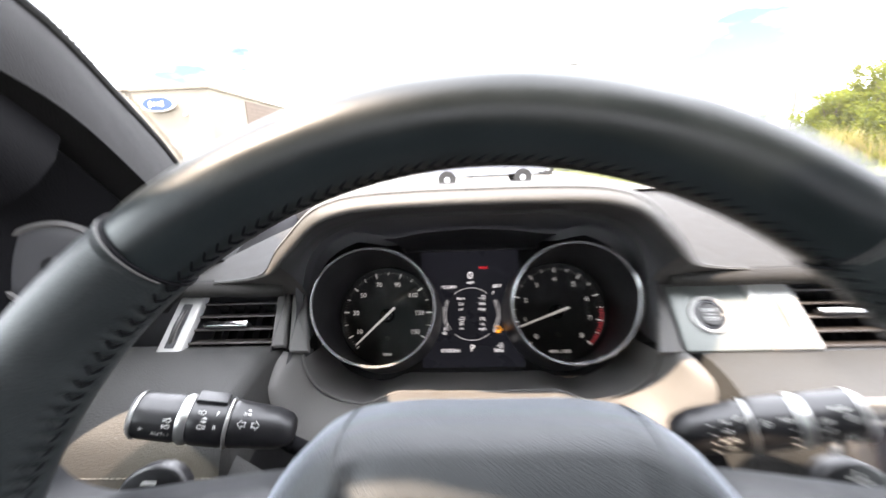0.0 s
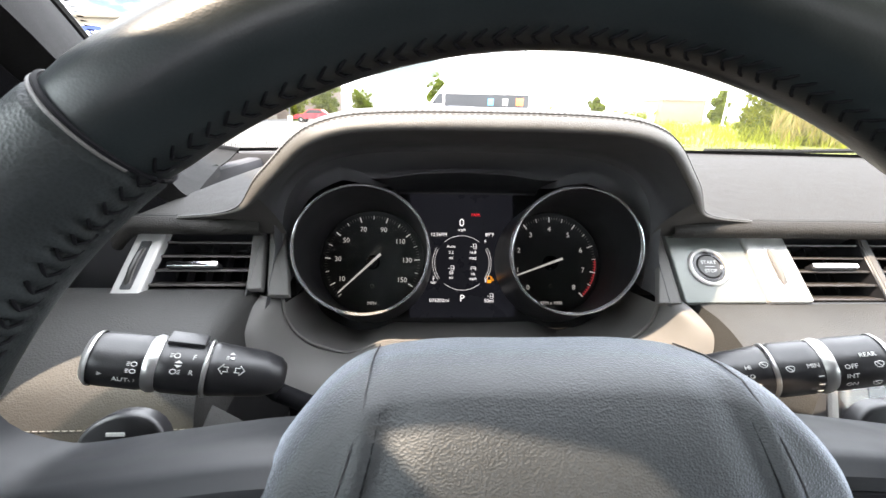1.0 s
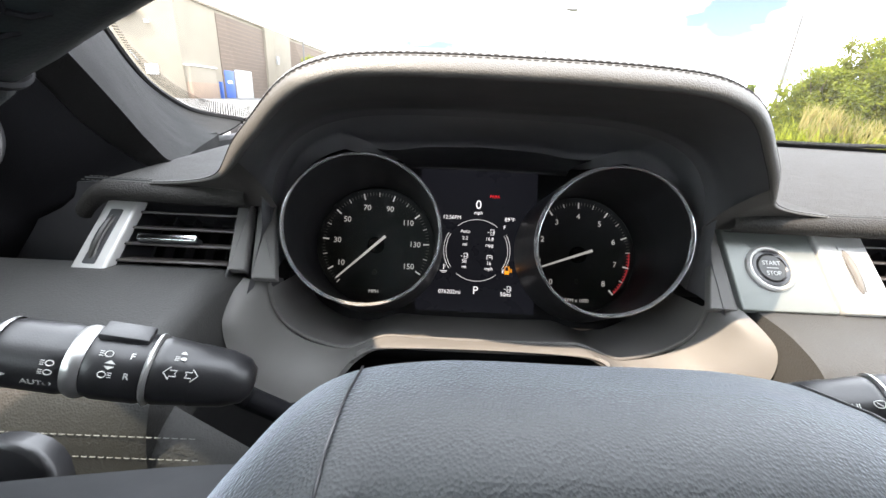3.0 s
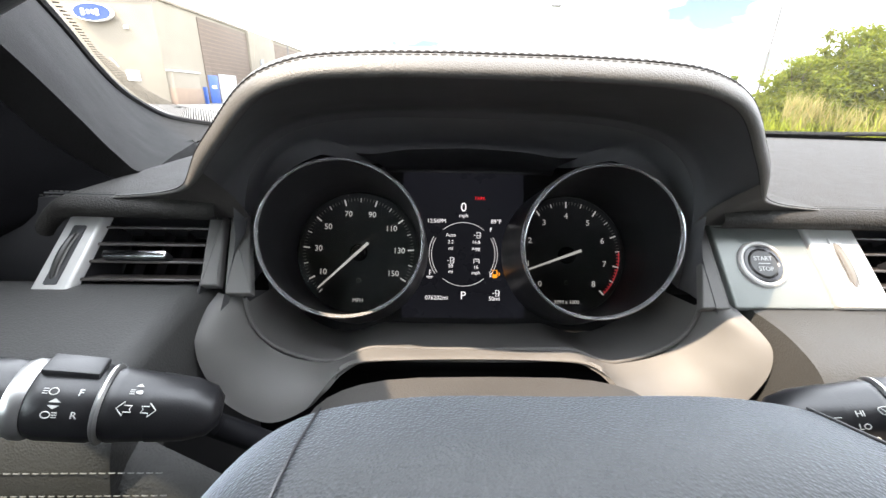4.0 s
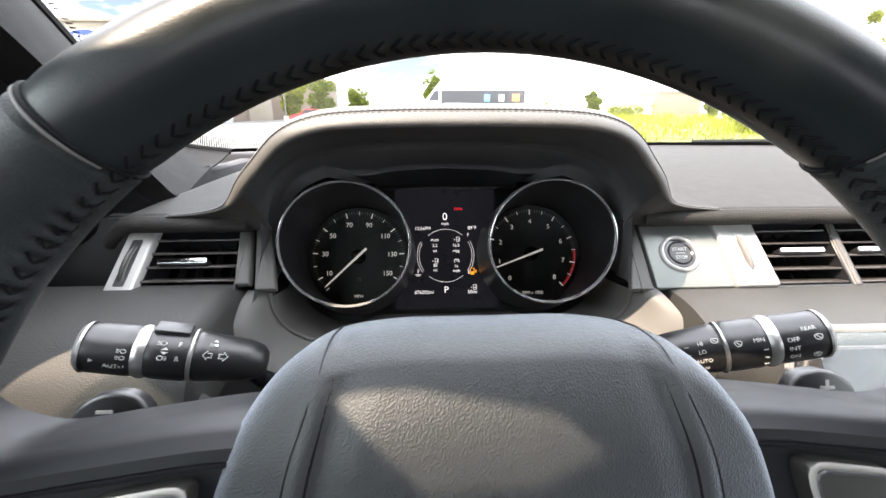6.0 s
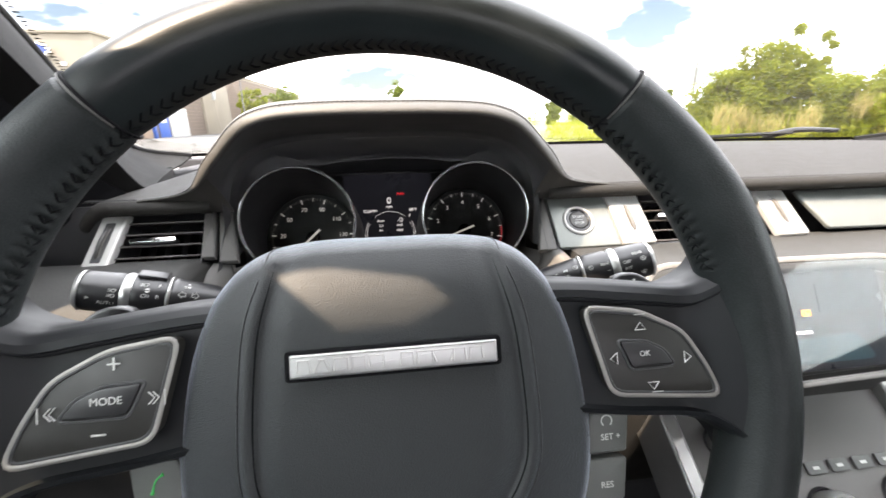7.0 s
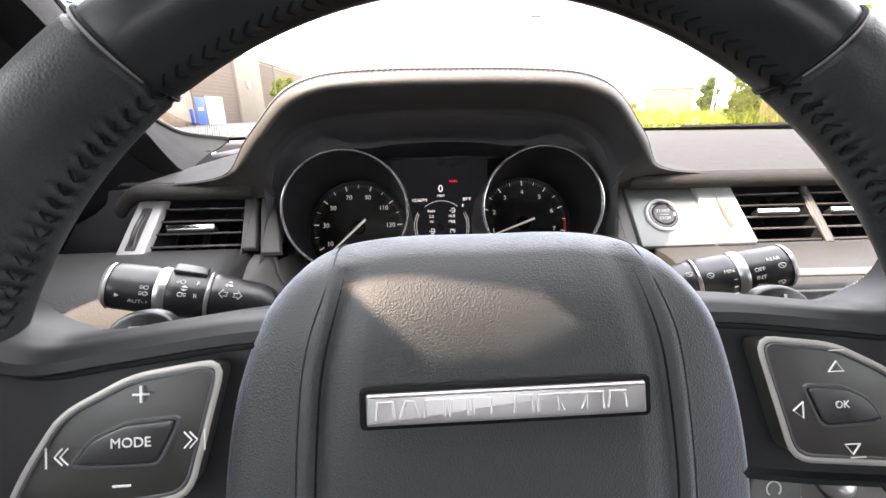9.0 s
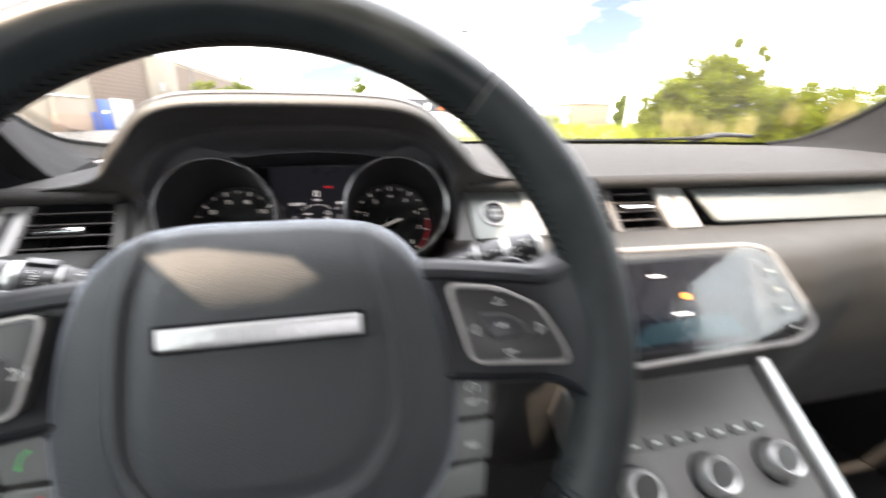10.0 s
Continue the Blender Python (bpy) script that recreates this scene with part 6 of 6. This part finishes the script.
part("annex_base", box(WX - 0.38, WX + 0.55, 39.55, 44.05, 0, 1.42, 0.02), M_BLOCK2, build, "tan brick base")
dr = part("blue_door", box(WX + 0.1, WX + 0.16, 46.4, 48.4, 0, 2.8, 0.01), M_BLUE, build, "blue metal door")
part("door_sign", box(WX + 0.16, WX + 0.17, 46.9, 47.9, 1.5, 1.8), M_WHITE, dr, "white plate")
part("roller_door", box(WX + 0.1, WX + 0.2, 48.7, 52.8, 0, 3.0, 0.02), M_ROLLER, build, "pale grey roller door")
for k in range(6):
    part("door_rib", box(WX + 0.2, WX + 0.22, 48.75, 52.75, 0.48 * k + 0.2, 0.48 * k + 0.26), M_STEEL, build)
part("blue_post", box(WX + 0.5, WX + 0.8, 44.3, 44.6, 0, 1.6, 0.02), M_BLUE, build, "blue steel post")
SIGN = Matrix.Translation((-28.15, 39.1, 7.1)) @ Matrix.Rotation(radians(90), 4, "X") @ Matrix.Diagonal((1.5, 0.62, 1, 1))
sg = part("oval_sign", revolve([(0.001, 0.3), (1.0, 0.3), (1.06, 0.2), (1.08, 0.0)], 48), M_SIGNBLUE, build, "blue oval sign with white shapes", m=SIGN)
part("sign_edge", revolve([(1.0, 0.3), (1.04, 0.34), (1.1, 0.3), (1.1, 0.0)], 48), M_WHITE, sg, "white edge", m=SIGN)
part("sign_mount", box(-29.0, -27.3, 39.09, 39.402, 6.85, 7.35), M_STEEL, sg, "grey steel mount")
for x, w, h in ((-28.85, 0.30, 0.52), (-28.42, 0.26, 0.34), (-28.05, 0.22, 0.34), (-27.70, 0.30, 0.50)):
    part("sign_shape", box(x - w / 2, x + w / 2, 38.74, 38.80, 7.1 - h / 2, 7.1 + h / 2, 0.05, 1), M_WHITE, sg, "plain white shape")
part("wall_box", box(-26.8, -25.7, 39.25, 39.41, 1.9, 2.75, 0.02), M_WHITE, build, "white wall panel")
part("wall_pipe", tube([(-27.9, 39.32, 3.7), (-27.5, 39.25, 3.3), (-27.3, 39.25, 3.0)], 0.06, 8), M_STEEL, build, "short grey pipe")
part("wall_light", box(-26.05, -25.8, 39.1, 39.41, 6.0, 6.25, 0.02), M_WHITE, build, "small white wall lamp")
far = thing("far_building", "low grey far building beyond the verge", "building")
part("wall", box(43, 53.8, 97, 110, 0, 4.3, 0.05), M_WHITE, far, "pale low wing")
part("tall_wall", box(53.8, 64, 95, 110, 0, 5.2, 0.05), M_BLOCK2, far, "tan taller block")
part("roof", box(53.6, 64.2, 94.8, 110.2, 5.2, 5.5, 0.05), M_STEEL, far)
part("wing_roof", box(42.8, 53.59, 96.8, 110.2, 4.3, 4.6, 0.05), M_STEEL, far)
tower = thing("water_tower", "pale far water tower above the trees", "water tower")
part("stem", revolve([(1.9, 0.0), (1.5, 6.0), (1.4, 10.0), (2.2, 12.2)], 32), M_WHITE, tower, m=Matrix.Translation((-10.9, 199, 0)))
part("tank", revolve([(2.2, 12.0), (3.3, 13.0), (3.6, 14.2), (3.3, 15.3), (1.8, 16.0), (0.01, 16.1)], 32), M_WHITE, tower, "rounded tank", m=Matrix.Translation((-10.9, 199, 0)))


def lamp_post(x, y, h, mat, label, lean=0.0, arm=True):
    ob = thing("lamp_post", label, "lamp post", "lamp posts of the car park")
    part("post", tube([(x, y, 0), (x + lean, y, h)], lambda f: 0.11 - 0.05 * f, 8), mat, ob)
    part("base", tube([(x, y, 0), (x, y, 0.7)], 0.3, 12), M_CONCRETE, ob, "concrete base")
    if arm:
        part("arm", tube([(x + lean, y, h - 0.1), (x + lean + 1.6, y, h + 0.1)], 0.05, 6), mat, ob)
        part("lamp_head", box(x + lean + 1.4, x + lean + 2.3, y - 0.2, y + 0.2, h, h + 0.18, 0.04), mat, ob, "flat lamp head")


lamp_post(-16.6, 52, 12.2, M_POLE, "tall grey steel lamp post")
lamp_post(9.0, 40, 8.9, M_POLE, "tall grey steel lamp post beyond the cars")
lamp_post(23.3, 30, 7.6, M_POLE, "tall thin grey steel pole on the verge", 0.0, False)
lamp_post(29.0, 40, 4.9, M_WHITE, "short white post near a small tree", 0.0, False)


def car(x, y, turn, mat, label, length=4.6, height=1.48, tall=False):
    """A parked car: body, glass band, wheels and lamps; x ahead."""
    ob = thing("van" if tall else "car", label, "van" if tall else "car", "" if tall else "parked cars")
    m = Matrix.Translation((x, y, 0)) @ Matrix.Rotation(radians(turn), 4, "Z")
    L, w = length / 2, 0.95 if tall else 0.9
    prof = ([(-L, 0.45), (-L, 2.75), (-L + 0.15, 2.92), (L - 1.6, 2.95), (L - 1.1, 2.75), (L - 0.35, 1.85), (L - 0.1, 1.45), (L, 1.0), (L, 0.4)] if tall else
            [(-L, 0.5), (-L, 0.95), (-L + 0.15, 1.02), (-L + 0.9, 1.05), (-L + 1.5, height), (0.1, height + 0.02), (0.6, height - 0.04), (1.15, 1.0), (L - 0.2, 0.85), (L, 0.7), (L, 0.4)])
    rot = Matrix(((1, 0, 0, 0), (0, 0, -1, 0), (0, 1, 0, 0), (0, 0, 0, 1)))
    part("body", plate(rounded(prof, 0.12), 2 * w, 0.08, -w), mat, ob, m=m @ rot)
    glass = ([(-L + 0.3, 1.60), (-L + 0.3, 2.26), (L - 1.12, 2.26), (L - 1.12, 1.60)] if tall else [(-L + 1.05, 1.05), (-L + 1.6, height - 0.07), (0.5, height - 0.07), (1.0, 1.02)])
    part("side_window", plate(rounded(glass, 0.05), 2 * w + 0.02, 0.0, -w - 0.01), M_DARKGLASS, ob, "dark side windows", m=m @ rot)
    if tall:
        part("front_window", plate(rounded([(L - 1.0, 1.75), (L - 1.0, 2.25), (L - 0.78, 2.25), (L - 0.42, 1.75)], 0.05), 2 * w + 0.02, 0.0, -w - 0.01), M_DARKGLASS, ob, "dark cab window", m=m @ rot)
    for sx in (-L + 0.85, L - 0.85):
        for sy in (-1, 1):
            tm = m @ Matrix.Translation((sx, sy * (w - 0.08), 0.33)) @ Matrix.Rotation(radians(90), 4, "X")
            ty = part("wheel", revolve([(0.12, -0.1), (0.33, -0.1), (0.33, 0.1), (0.12, 0.1)], 24), M_TYRE, ob, "black tyre", m=tm)
            part("rim", revolve([(0.001, -0.08), (0.2, -0.09), (0.2, 0.09), (0.001, 0.08)], 16), M_STEEL, ty, m=tm)
    return ob


van = car(2.85, 24.0, 180, M_WHITE, "white panel van with a dark window band and lit lamps", 6.0, tall=True)
M_VANBLUE = material("lit_blue_lamp", (0.10, 0.42, 1.0), 0.4, emit=0.22)
M_VANRED = material("lit_orange_lamp", (1.0, 0.22, 0.07), 0.4, emit=0.22)
part("blue_lamp", box(3.32, 3.62, 23.0, 23.045, 1.70, 2.05, 0.01), M_VANBLUE, van, "lit blue lamp")
part("white_lamp", box(4.12, 4.40, 23.0, 23.045, 1.70, 2.05, 0.01), M_WHITE, van, "pale lamp")
part("orange_lamp", box(4.85, 5.25, 23.0, 23.045, 1.70, 2.08, 0.01), M_VANRED, van, "lit orange lamp")
car(1.0, 16.5, 180, M_GREYCAR, "dark grey saloon parked ahead", 4.6)
car(-13.0, 50.0, 180, M_REDCAR, "red saloon parked across the car park", 4.6)
car(-9.5, 56.0, 180, M_GREYCAR, "dark grey car parked beside the red one", 4.4)


# wiper resting at the foot of the windscreen
wiper = thing("wiper", "black wiper arm resting at the foot of the windscreen", "wiper")
part("wiper_arm", tube(spline([(0.985, 0.862, 1.118), (1.05, 0.835, 1.136), (1.13, 0.80, 1.134)], 12), lambda w: 0.009 - 0.004 * w, 8), M_BLACK, wiper)
part("wiper_blade", tube([(0.60, 0.880, 1.119), (0.80, 0.868, 1.121), (1.04, 0.836, 1.130)], 0.005, 6), M_TYRE, wiper, "black rubber blade")
